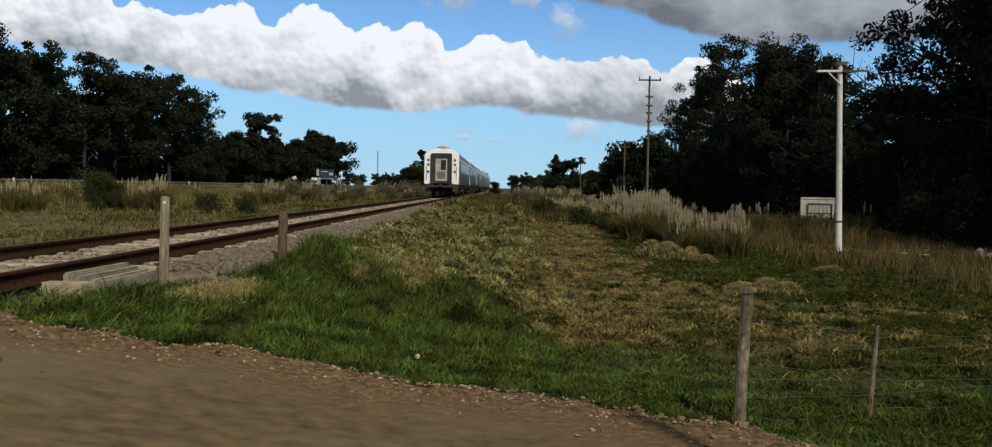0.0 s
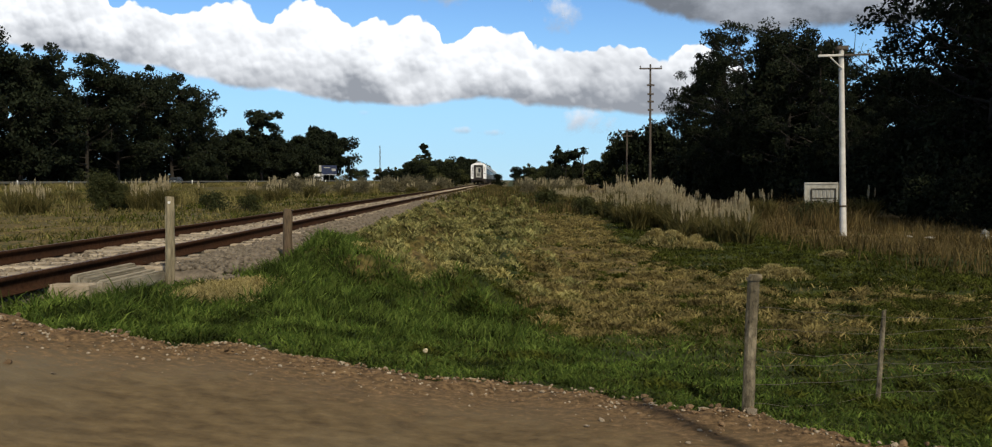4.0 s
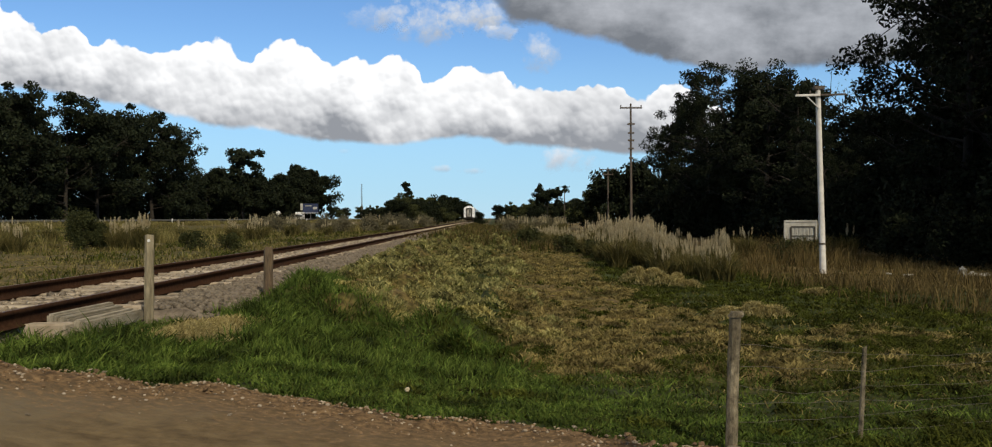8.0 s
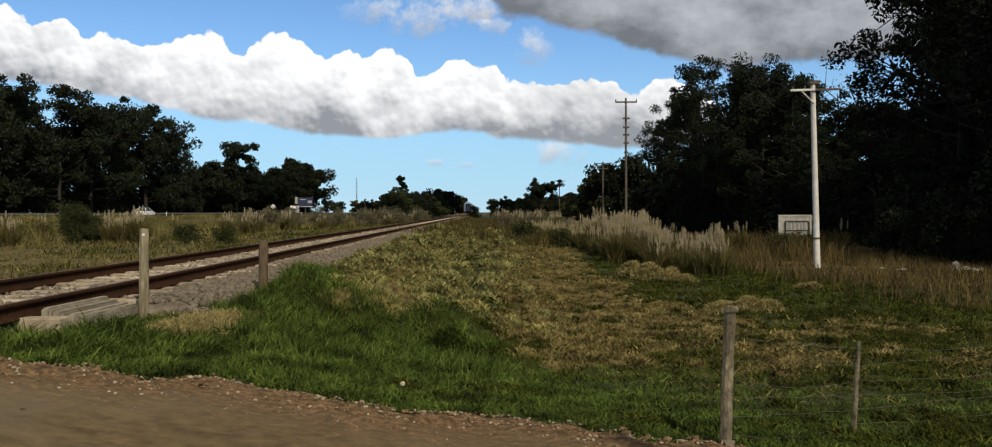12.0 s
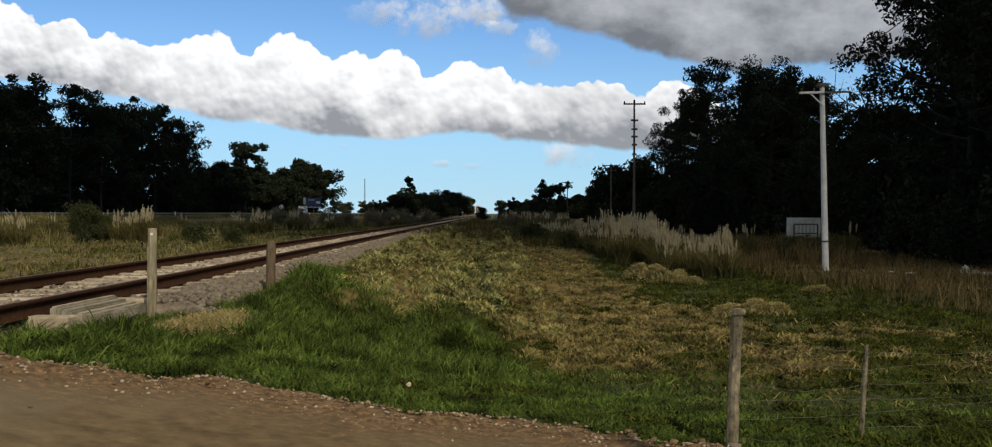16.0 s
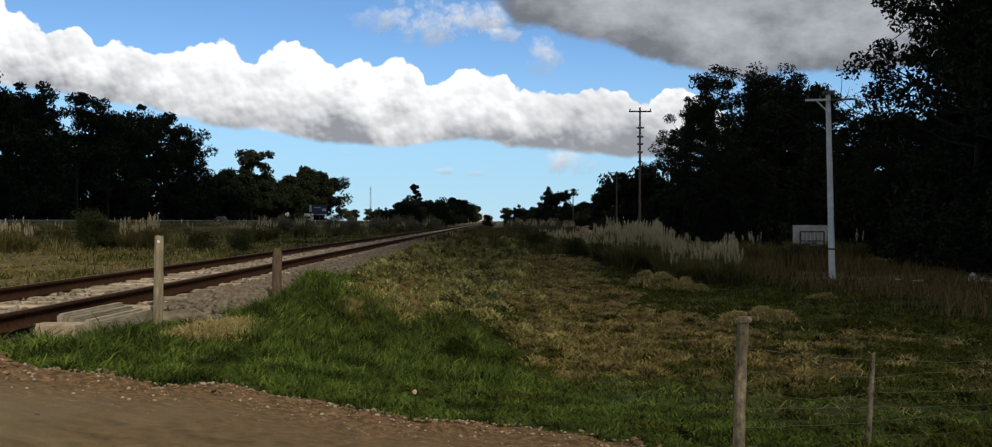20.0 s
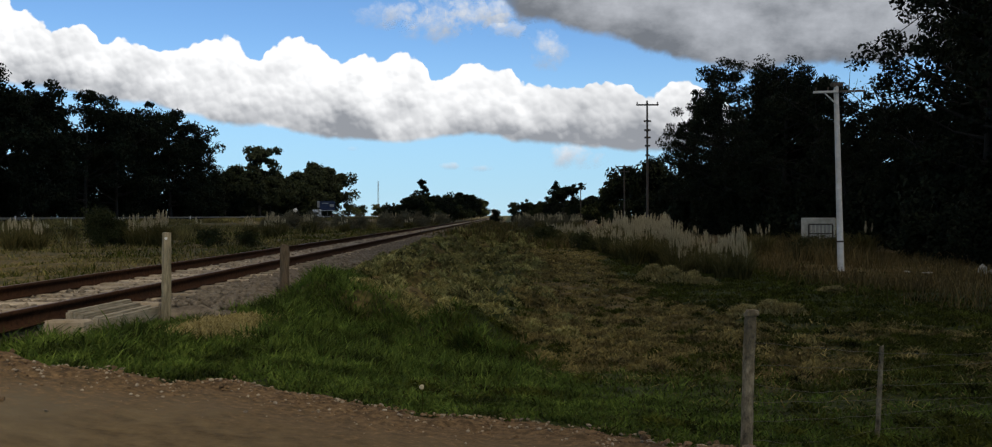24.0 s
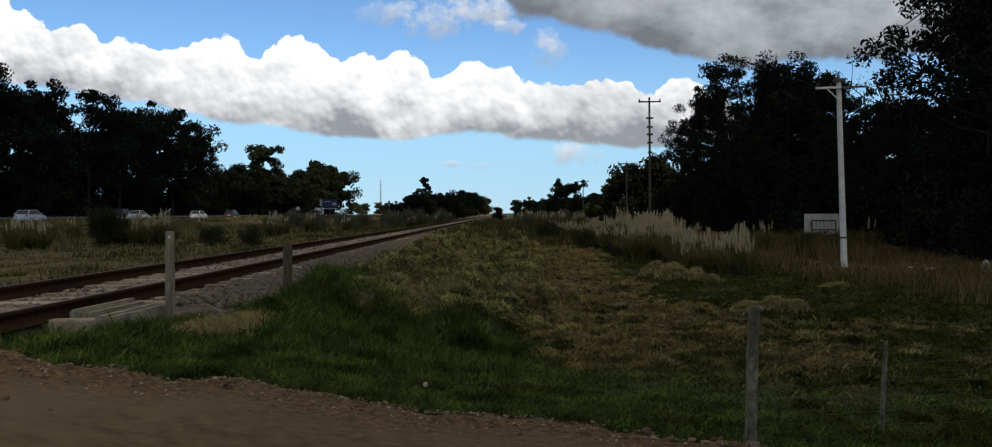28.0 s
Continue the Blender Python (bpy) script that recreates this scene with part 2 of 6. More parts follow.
def surface(name, c1, c2, scale, rough=0.9, bump=0.3, c3=None, scale3=0.6, amount3=0.5, metal=0.0, dist=0.02, rand=0.0, stretch=None, spec=0.25):
    """Two-scale noise colour with relief; rand: brightness change from object to object."""
    m, n, l = node_mat(name)
    b = n["Principled BSDF"]
    tc = n.new("ShaderNodeTexCoord")
    src = tc.outputs["Object"]
    if stretch:
        mp = n.new("ShaderNodeMapping")
        mp.inputs["Scale"].default_value = stretch
        l.new(src, mp.inputs[0])
        src = mp.outputs[0]
    t1 = n.new("ShaderNodeTexNoise")
    t1.inputs["Scale"].default_value = scale
    t1.inputs["Detail"].default_value = 8
    t1.inputs["Roughness"].default_value = 0.65
    l.new(src, t1.inputs["Vector"])
    ramp = n.new("ShaderNodeValToRGB")
    ramp.color_ramp.elements[0].position, ramp.color_ramp.elements[1].position = 0.32, 0.68
    ramp.color_ramp.elements[0].color, ramp.color_ramp.elements[1].color = (*c1, 1), (*c2, 1)
    l.new(t1.outputs["Fac"], ramp.inputs[0])
    out = ramp.outputs[0]
    if c3:
        t3 = n.new("ShaderNodeTexNoise")
        t3.inputs["Scale"].default_value = scale3
        t3.inputs["Detail"].default_value = 5
        l.new(src, t3.inputs["Vector"])
        mr = n.new("ShaderNodeMapRange")
        mr.inputs[1].default_value, mr.inputs[2].default_value = 0.45, 0.65
        mr.inputs[4].default_value = amount3
        l.new(t3.outputs["Fac"], mr.inputs[0])
        mix = n.new("ShaderNodeMixRGB")
        mix.inputs[2].default_value = (*c3, 1)
        l.new(mr.outputs[0], mix.inputs[0])
        l.new(out, mix.inputs[1])
        out = mix.outputs[0]
    if rand:
        oi = n.new("ShaderNodeObjectInfo")
        mr = n.new("ShaderNodeMapRange")
        mr.inputs[3].default_value, mr.inputs[4].default_value = 1 - rand, 1 + rand
        l.new(oi.outputs["Random"], mr.inputs[0])
        hs = n.new("ShaderNodeHueSaturation")
        l.new(mr.outputs[0], hs.inputs["Value"])
        l.new(out, hs.inputs["Color"])
        out = hs.outputs[0]
    l.new(out, b.inputs["Base Color"])
    b.inputs["Roughness"].default_value = rough
    b.inputs["Specular IOR Level"].default_value = spec
    b.inputs["Metallic"].default_value = metal
    if bump:
        bp = n.new("ShaderNodeBump")
        bp.inputs["Strength"].default_value = bump
        bp.inputs["Distance"].default_value = dist
        l.new(t1.outputs["Fac"], bp.inputs["Height"])
        l.new(bp.outputs[0], b.inputs["Normal"])
    return m


def leafy(name, c1, c2, trans=0.3, rough=0.6, patch=0.35, patch_scale=0.35):
    """Leaves, blades and plumes: colour changes from island to island and in patches, some light goes through."""
    m, n, l = node_mat(name)
    b = n["Principled BSDF"]
    g = n.new("ShaderNodeNewGeometry")
    ramp = n.new("ShaderNodeValToRGB")
    ramp.color_ramp.elements[0].color, ramp.color_ramp.elements[1].color = (*c1, 1), (*c2, 1)
    l.new(g.outputs["Random Per Island"], ramp.inputs[0])
    tx = n.new("ShaderNodeTexNoise")
    tx.inputs["Scale"].default_value = patch_scale
    tx.inputs["Detail"].default_value = 4
    tc = n.new("ShaderNodeTexCoord")
    l.new(tc.outputs["Object"], tx.inputs["Vector"])
    mr = n.new("ShaderNodeMapRange")
    mr.inputs[1].default_value, mr.inputs[2].default_value = 0.3, 0.7
    mr.inputs[3].default_value, mr.inputs[4].default_value = 1 - patch, 1 + patch
    l.new(tx.outputs["Fac"], mr.inputs[0])
    hs = n.new("ShaderNodeHueSaturation")
    l.new(mr.outputs[0], hs.inputs["Value"])
    l.new(ramp.outputs[0], hs.inputs["Color"])
    l.new(hs.outputs[0], b.inputs["Base Color"])
    b.inputs["Roughness"].default_value = rough
    b.inputs["Specular IOR Level"].default_value = 0.10
    tr = n.new("ShaderNodeBsdfTranslucent")
    l.new(hs.outputs[0], tr.inputs[0])
    mx = n.new("ShaderNodeMixShader")
    mx.inputs[0].default_value = trans
    l.new(b.outputs[0], mx.inputs[1])
    l.new(tr.outputs[0], mx.inputs[2])
    l.new(mx.outputs[0], n["Material Output"].inputs[0])
    return m


def paint(name, colour, rough=0.35, metal=0.0, dirt=0.25, dirt_colour=(0.12, 0.10, 0.08)):
    return surface(name, tuple(c * 0.92 for c in colour), colour, 6.0, rough, 0.02, dirt_colour, 2.2, dirt, metal)


def glass_mat(name, tint=(0.02, 0.025, 0.03)):
    m, n, l = node_mat(name)
    b = n["Principled BSDF"]
    b.inputs["Base Color"].default_value = (*tint, 1)
    b.inputs["Roughness"].default_value = 0.15
    b.inputs["Specular IOR Level"].default_value = 0.12
    return m


M_ROAD = surface("packed_dirt", (0.056, 0.038, 0.018), (0.138, 0.100, 0.050), 6.0, 0.95, 0.8, (0.120, 0.098, 0.062), 0.36, 0.95, dist=0.03, stretch=(0.85, 1.1, 1), spec=0.15)
M_CLOD = surface("soil_clod", (0.070, 0.042, 0.020), (0.200, 0.132, 0.072), 14.0, 0.95, 0.5, rand=0.35)
M_STONE = surface("pale_stone", (0.14, 0.105, 0.070), (0.36, 0.30, 0.215), 12.0, 0.9, 0.6, rand=0.45)
M_BALLAST = surface("ballast_stone", (0.046, 0.037, 0.026), (0.190, 0.158, 0.116), 9.0, 0.95, 0.6, (0.13, 0.10, 0.075), 0.8, 0.4, dist=0.05)
M_RAIL = surface("rusty_rail", (0.018, 0.008, 0.004), (0.052, 0.025, 0.013), 18.0, 0.9, 0.3, (0.020, 0.012, 0.008), 1.5, 0.5, spec=0.05)
M_RAILHEAD = surface("worn_steel", (0.055, 0.032, 0.020), (0.13, 0.088, 0.062), 10.0, 0.6, 0.1, metal=0.3)
M_SLEEPER = surface("sleeper_concrete", (0.20, 0.165, 0.118), (0.36, 0.305, 0.225), 9.0, 0.95, 0.5, (0.17, 0.13, 0.085), 3.0, 0.6, rand=0.28)
M_DUSTY = surface("dusty_ballast", (0.11, 0.088, 0.060), (0.33, 0.275, 0.20), 9.0, 0.95, 0.6, (0.15, 0.12, 0.085), 0.8, 0.4, dist=0.05)
M_SLAB = surface("weathered_slab", (0.13, 0.115, 0.083), (0.30, 0.265, 0.20), 7.0, 0.95, 0.7, (0.12, 0.10, 0.065), 2.5, 0.6, rand=0.18, stretch=(5, 0.7, 3))
M_POSTC = surface("weathered_grey_post", (0.11, 0.092, 0.056), (0.29, 0.245, 0.155), 9.0, 0.95, 0.8, (0.07, 0.055, 0.033), 3.0, 0.6, stretch=(4, 4, 0.6), rand=0.08)
M_POSTDARK = surface("dark_wood_post", (0.050, 0.036, 0.020), (0.135, 0.095, 0.056), 9.0, 0.95, 0.6, (0.07, 0.045, 0.03), 2.0, 0.5, stretch=(4, 4, 0.6))
M_POSTG = surface("grey_split_wood", (0.020, 0.016, 0.009), (0.27, 0.225, 0.145), 9.0, 0.95, 0.9, (0.055, 0.045, 0.026), 2.2, 0.8, stretch=(2.4, 2.4, 1.3))
M_WIRE = surface("weathered_wire", (0.07, 0.062, 0.046), (0.14, 0.125, 0.10), 20.0, 0.6, 0, metal=0.3)
M_POLE = surface("concrete_pole", (0.42, 0.40, 0.36), (0.60, 0.57, 0.52), 6.0, 0.9, 0.2, (0.30, 0.27, 0.23), 1.2, 0.4)
M_POLEW = surface("dark_timber_pole", (0.05, 0.04, 0.032), (0.11, 0.09, 0.07), 8.0, 0.95, 0.3, stretch=(4, 4, 0.5))
M_STEEL = surface("galvanised_steel", (0.085, 0.083, 0.072), (0.14, 0.135, 0.12), 10.0, 0.7, 0.05, metal=0.2)
M_WHITE = paint("white_sheet_paint", (0.62, 0.61, 0.58), 0.5, dirt=0.35)
# tree shade is put into these four near-black bark and leaf colours
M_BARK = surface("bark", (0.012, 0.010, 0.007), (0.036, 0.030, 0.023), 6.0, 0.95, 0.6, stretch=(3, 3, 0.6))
M_BARKP = surface("shade_dark_gum_bark", (0.009, 0.0075, 0.006), (0.028, 0.024, 0.019), 4.0, 0.9, 0.4, stretch=(3, 3, 0.5))
M_LEAF = leafy("shade_dark_gum_leaves", (0.005, 0.008, 0.0035), (0.0165, 0.021, 0.0095), 0.06, 0.8)
M_LEAF2 = leafy("shade_dark_leaves", (0.004, 0.0062, 0.0024), (0.0135, 0.0175, 0.007), 0.06, 0.8)
M_LEAF3 = leafy("olive_leaves", (0.018, 0.022, 0.007), (0.046, 0.050, 0.017), 0.12, 0.8)
M_LUSH = leafy("lush_grass", (0.026, 0.049, 0.007), (0.102, 0.137, 0.026), 0.35, 0.85, 0.8, 2.6)
M_MEADOW = leafy("meadow_grass", (0.013, 0.020, 0.003), (0.058, 0.066, 0.011), 0.3, 0.85, 0.65, 0.9)
M_SWARD = leafy("sward_grass", (0.020, 0.026, 0.003), (0.067, 0.074, 0.011), 0.3, 0.85, 0.75, 2.2)
M_WITHER = leafy("withered_blades", (0.060, 0.048, 0.019), (0.165, 0.130, 0.056), 0.3, 0.85, 0.6, 2.2)
M_DRY = leafy("dry_grass", (0.108, 0.087, 0.030), (0.235, 0.189, 0.072), 0.3, 0.85, 0.7, 2.6)
M_BROWN = leafy("brown_grass", (0.038, 0.029, 0.0095), (0.142, 0.105, 0.041), 0.3, 0.8, 0.5, 0.7)
M_FIELD = leafy("tan_field_grass", (0.066, 0.058, 0.018), (0.200, 0.170, 0.062), 0.3, 0.8, 0.5, 0.5)
M_DEAD = leafy("grey_brown_scrub", (0.080, 0.072, 0.042), (0.140, 0.126, 0.078), 0.2, 0.9, 0.3)
M_PLEAF = leafy("pampas_leaves", (0.032, 0.033, 0.009), (0.155, 0.130, 0.045), 0.3, 0.8, 0.5, 0.8)
M_PLUME = leafy("pampas_plumes", (0.30, 0.255, 0.150), (0.60, 0.52, 0.350), 0.35, 0.9, 0.25)
M_ASPHALT = surface("highway_asphalt", (0.09, 0.088, 0.082), (0.14, 0.135, 0.125), 3.0, 0.9, 0.1)
M_TUFT = leafy("tussock_grass", (0.100, 0.105, 0.031), (0.285, 0.260, 0.105), 0.3, 0.85, 0.8, 2.4)
M_STRAW = leafy("pale_straw_tufts", (0.16, 0.145, 0.044), (0.37, 0.325, 0.125), 0.3, 0.85, 0.45, 3.0)
M_HAY = leafy("pale_hay", (0.15, 0.122, 0.042), (0.44, 0.37, 0.165), 0.35, 0.9, 0.3, 1.5)
M_SHEET = surface("faded_sheet", (0.26, 0.25, 0.215), (0.40, 0.385, 0.335), 5.0, 0.8, 0.1, (0.17, 0.16, 0.13), 1.6, 0.5)
M_CLOUD = None


def ground_mat():
    """Soil, green and dried cover, mixed by the 'cover' layer (red: dry, green: bare soil)."""
    m, n, l = node_mat("meadow_ground")
    b = n["Principled BSDF"]
    tc = n.new("ShaderNodeTexCoord")

    def noise_ramp(scale, a, c, detail=8):
        t = n.new("ShaderNodeTexNoise")
        t.inputs["Scale"].default_value = scale
        t.inputs["Detail"].default_value = detail
        l.new(tc.outputs["Object"], t.inputs["Vector"])
        r = n.new("ShaderNodeValToRGB")
        r.color_ramp.elements[0].position, r.color_ramp.elements[1].position = 0.35, 0.65
        r.color_ramp.elements[0].color, r.color_ramp.elements[1].color = (*a, 1), (*c, 1)
        l.new(t.outputs["Fac"], r.inputs[0])
        return r.outputs[0], t.outputs["Fac"]

    green, fac1 = noise_ramp(9.0, (0.007, 0.012, 0.0012), (0.036, 0.047, 0.005), 12)
    dry, fac2 = noise_ramp(8.0, (0.028, 0.019, 0.0055), (0.165, 0.118, 0.040), 12)
    soil, fac3 = noise_ramp(6.0, (0.07, 0.045, 0.026), (0.16, 0.105, 0.062))
    at = n.new("ShaderNodeAttribute")
    at.attribute_name = "cover"
    sep = n.new("ShaderNodeSeparateColor")
    l.new(at.outputs["Color"], sep.inputs[0])
    ns = n.new("ShaderNodeTexNoise")
    ns.inputs["Scale"].default_value = 1.3
    ns.inputs["Detail"].default_value = 6
    l.new(tc.outputs["Object"], ns.inputs["Vector"])

    def mask(ch):
        a = n.new("ShaderNodeMath")
        a.operation = 'ADD'
        l.new(sep.outputs[ch], a.inputs[0])
        l.new(ns.outputs["Fac"], a.inputs[1])
        mr = n.new("ShaderNodeMapRange")
        mr.inputs[1].default_value, mr.inputs[2].default_value = 0.80, 1.20
        l.new(a.outputs[0], mr.inputs[0])
        return mr.outputs[0]

    m1 = n.new("ShaderNodeMixRGB")
    l.new(mask(0), m1.inputs[0])
    l.new(green, m1.inputs[1])
    l.new(dry, m1.inputs[2])
    m2 = n.new("ShaderNodeMixRGB")
    l.new(mask(1), m2.inputs[0])
    l.new(m1.outputs[0], m2.inputs[1])
    l.new(soil, m2.inputs[2])
    l.new(m2.outputs[0], b.inputs["Base Color"])
    b.inputs["Roughness"].default_value = 0.95
    b.inputs["Specular IOR Level"].default_value = 0.2
    bp = n.new("ShaderNodeBump")
    bp.inputs["Strength"].default_value = 0.7
    bp.inputs["Distance"].default_value = 0.05
    l.new(fac2, bp.inputs["Height"])
    l.new(bp.outputs[0], b.inputs["Normal"])
    return m


def cloud_mat():
    m, n, l = node_mat("cloud_vapour")
    d = n.new("ShaderNodeBsdfDiffuse")
    d.inputs[0].default_value = (0.93, 0.94, 0.96, 1)
    t = n.new("ShaderNodeBsdfTranslucent")
    t.inputs[0].default_value = (0.9, 0.9, 0.92, 1)
    mx = n.new("ShaderNodeMixShader")
    mx.inputs[0].default_value = 0.25
    l.new(d.outputs[0], mx.inputs[1])
    l.new(t.outputs[0], mx.inputs[2])
    l.new(mx.outputs[0], n["Material Output"].inputs[0])
    return m


M_GROUND = ground_mat()


def crumble_edge(m):
    """Redder, coarser loose soil where the road's edge breaks up, and faint wheel streaks along it."""
    n, l = m.node_tree.nodes, m.node_tree.links
    b = n["Principled BSDF"]
    old = b.inputs["Base Color"].links[0].from_socket
    at = n.new("ShaderNodeAttribute")
    at.attribute_name = "loose"
    sep = n.new("ShaderNodeSeparateColor")
    l.new(at.outputs["Color"], sep.inputs[0])
    tc = n.new("ShaderNodeTexCoord")
    t = n.new("ShaderNodeTexNoise")
    t.inputs["Scale"].default_value = 16.0
    t.inputs["Detail"].default_value = 10
    t.inputs["Roughness"].default_value = 0.7
    mp = n.new("ShaderNodeMapping")
    mp.inputs["Scale"].default_value = (0.9, 1.15, 1)
    mp.inputs["Rotation"].default_value = (0, 0, 0.12)
    l.new(tc.outputs["Object"], mp.inputs[0])
    l.new(mp.outputs[0], t.inputs["Vector"])
    r = n.new("ShaderNodeValToRGB")
    r.color_ramp.elements[0].position, r.color_ramp.elements[1].position = 0.36, 0.66
    r.color_ramp.elements[0].color, r.color_ramp.elements[1].color = (0.028, 0.016, 0.007, 1), (0.180, 0.118, 0.060, 1)
    l.new(t.outputs["Fac"], r.inputs[0])
    ad = n.new("ShaderNodeMath")
    ad.operation = 'ADD'
    l.new(sep.outputs[0], ad.inputs[0])
    l.new(t.outputs["Fac"], ad.inputs[1])
    mr = n.new("ShaderNodeMapRange")
    mr.inputs[1].default_value, mr.inputs[2].default_value = 0.75, 1.15
    l.new(ad.outputs[0], mr.inputs[0])
    mx = n.new("ShaderNodeMixRGB")
    l.new(mr.outputs[0], mx.inputs[0])
    l.new(old, mx.inputs[1])
    l.new(r.outputs[0], mx.inputs[2])
    l.new(mx.outputs[0], b.inputs["Base Color"])


crumble_edge(M_ROAD)
M_CLOUD = cloud_mat()


# ---- mesh helpers ----


def fast_mesh(name, V, F, material, smooth=False):
    V = np.asarray(V, dtype=np.float32)
    F = np.asarray(F, dtype=np.int32)
    me = bpy.data.meshes.new(name)
    me.vertices.add(len(V))
    me.vertices.foreach_set("co", V.ravel())
    k = F.shape[1]
    me.loops.add(F.size)
    me.loops.foreach_set("vertex_index", F.ravel())
    me.polygons.add(len(F))
    me.polygons.foreach_set("loop_start", np.arange(0, F.size, k, dtype=np.int32))
    if smooth:
        me.polygons.foreach_set("use_smooth", np.ones(len(F), dtype=bool))
    me.update(calc_edges=True)
    me.materials.append(material)
    return me


def hang(ob, parent):
    ob.parent = parent
    return ob


def part(name, bm, material, parent, label="", smooth=False):
    me = bpy.data.meshes.new(name)
    bm.to_mesh(me)
    bm.free()
    me.materials.append(material)
    if smooth:
        me.polygons.foreach_set("use_smooth", np.ones(len(me.polygons), dtype=bool))
    ob = new(name, me)
    if parent:
        ob.parent = parent
    if label:
        ob["label"] = label
    return ob


def empty(name, m, label, category, group=""):
    ob = new(name)
    ob.empty_display_size = 0.2
    ob.matrix_basis = m
    return tagged(ob, label, category, group)


def box(bm, x0, x1, y0, y1, z0, z1, bevel=0.0):
    r = bmesh.ops.create_cube(bm, size=1.0, matrix=Matrix.Translation(((x0 + x1) / 2, (y0 + y1) / 2, (z0 + z1) / 2)) @ Matrix.Diagonal((x1 - x0, y1 - y0, z1 - z0, 1)))
    if bevel:
        es = list({e for v in r["verts"] for e in v.link_edges})
        bmesh.ops.bevel(bm, geom=es, offset=bevel, segments=2, affect='EDGES')
    return bm


def cyl(bm, p, q, r0, r1=None, seg=10):
    p, q = Vector(p), Vector(q)
    d = q - p
    bmesh.ops.create_cone(bm, cap_ends=True, segments=seg, radius1=r0, radius2=r0 if r1 is None else r1, depth=d.length,
                          matrix=Matrix.Translation((p + q) / 2) @ d.to_track_quat('Z', 'Y').to_matrix().to_4x4())
    return bm


def boxed(x0, x1, y0, y1, z0, z1, bevel=0.0):
    return box(bmesh.new(), x0, x1, y0, y1, z0, z1, bevel)


def rod(p, q, r0, r1=None, seg=10):
    return cyl(bmesh.new(), p, q, r0, r1, seg)


def sstep(a, b, x):
    t = np.clip((x - a) / (b - a), 0, 1)
    return t * t * (3 - 2 * t)


LAT = np.random.default_rng(3).random((256, 256)).astype(np.float64)


def vnoise(x, y):
    """Smooth value noise in the plane, 0 to 1."""
    x, y = np.asarray(x, float), np.asarray(y, float)
    xi, yi = np.floor(x).astype(int), np.floor(y).astype(int)
    fx, fy = x - xi, y - yi
    fx, fy = fx * fx * (3 - 2 * fx), fy * fy * (3 - 2 * fy)
    g = lambda a, b: LAT[a % 256, b % 256]
    return (g(xi, yi) * (1 - fx) + g(xi + 1, yi) * fx) * (1 - fy) + (g(xi, yi + 1) * (1 - fx) + g(xi + 1, yi + 1) * fx) * fy


def fbm(x, y, o=4):
    s, a = 0.0, 0.5
    for i in range(o):
        s = s + a * vnoise(x * 2 ** i + 17 * i, y * 2 ** i + 31 * i)
        a *= 0.5
    return s


# ---- plan ----
RAIL_Z = 0.75
TRACK_X = -5.42
GAUGE = 1.676
EDGE_X = [-30.0, -4.03, -3.51, -3.15, -2.64, -2.39, -2.06, -1.78, -1.46, -1.05, -0.64, -0.22, 0.10, 0.39, 0.74, 1.0, 1.1, 1.61, 1.79, 2.1, 2.39, 2.82, 9.0, 40.0]
EDGE_Y = [6.9, 6.93, 6.77, 6.93, 7.03, 7.27, 7.31, 7.15, 7.09, 6.96, 6.92, 7.0, 6.94, 6.76, 6.54, 6.38, 6.13, 6.07, 5.75, 5.43, 5.22, 5.1, 1.5, -18.0]
ROAD_X = [-60.0, -9.0, -7.3, -6.4, -4.4, -2.5, -1.88, -0.8, -0.2, 60.0]
ROAD_Z = [0.1, 0.25, 0.62, 0.70, 0.62, 0.27, 0.19, 0.07, 0.0, 0.0]


def track_dx(y):
    """The line bears a little to the left as it runs away."""
    return -0.0046 * np.maximum(np.asarray(y, float) - 12.0, 0.0)


def edge_y(x):
    return np.interp(x, EDGE_X, EDGE_Y)


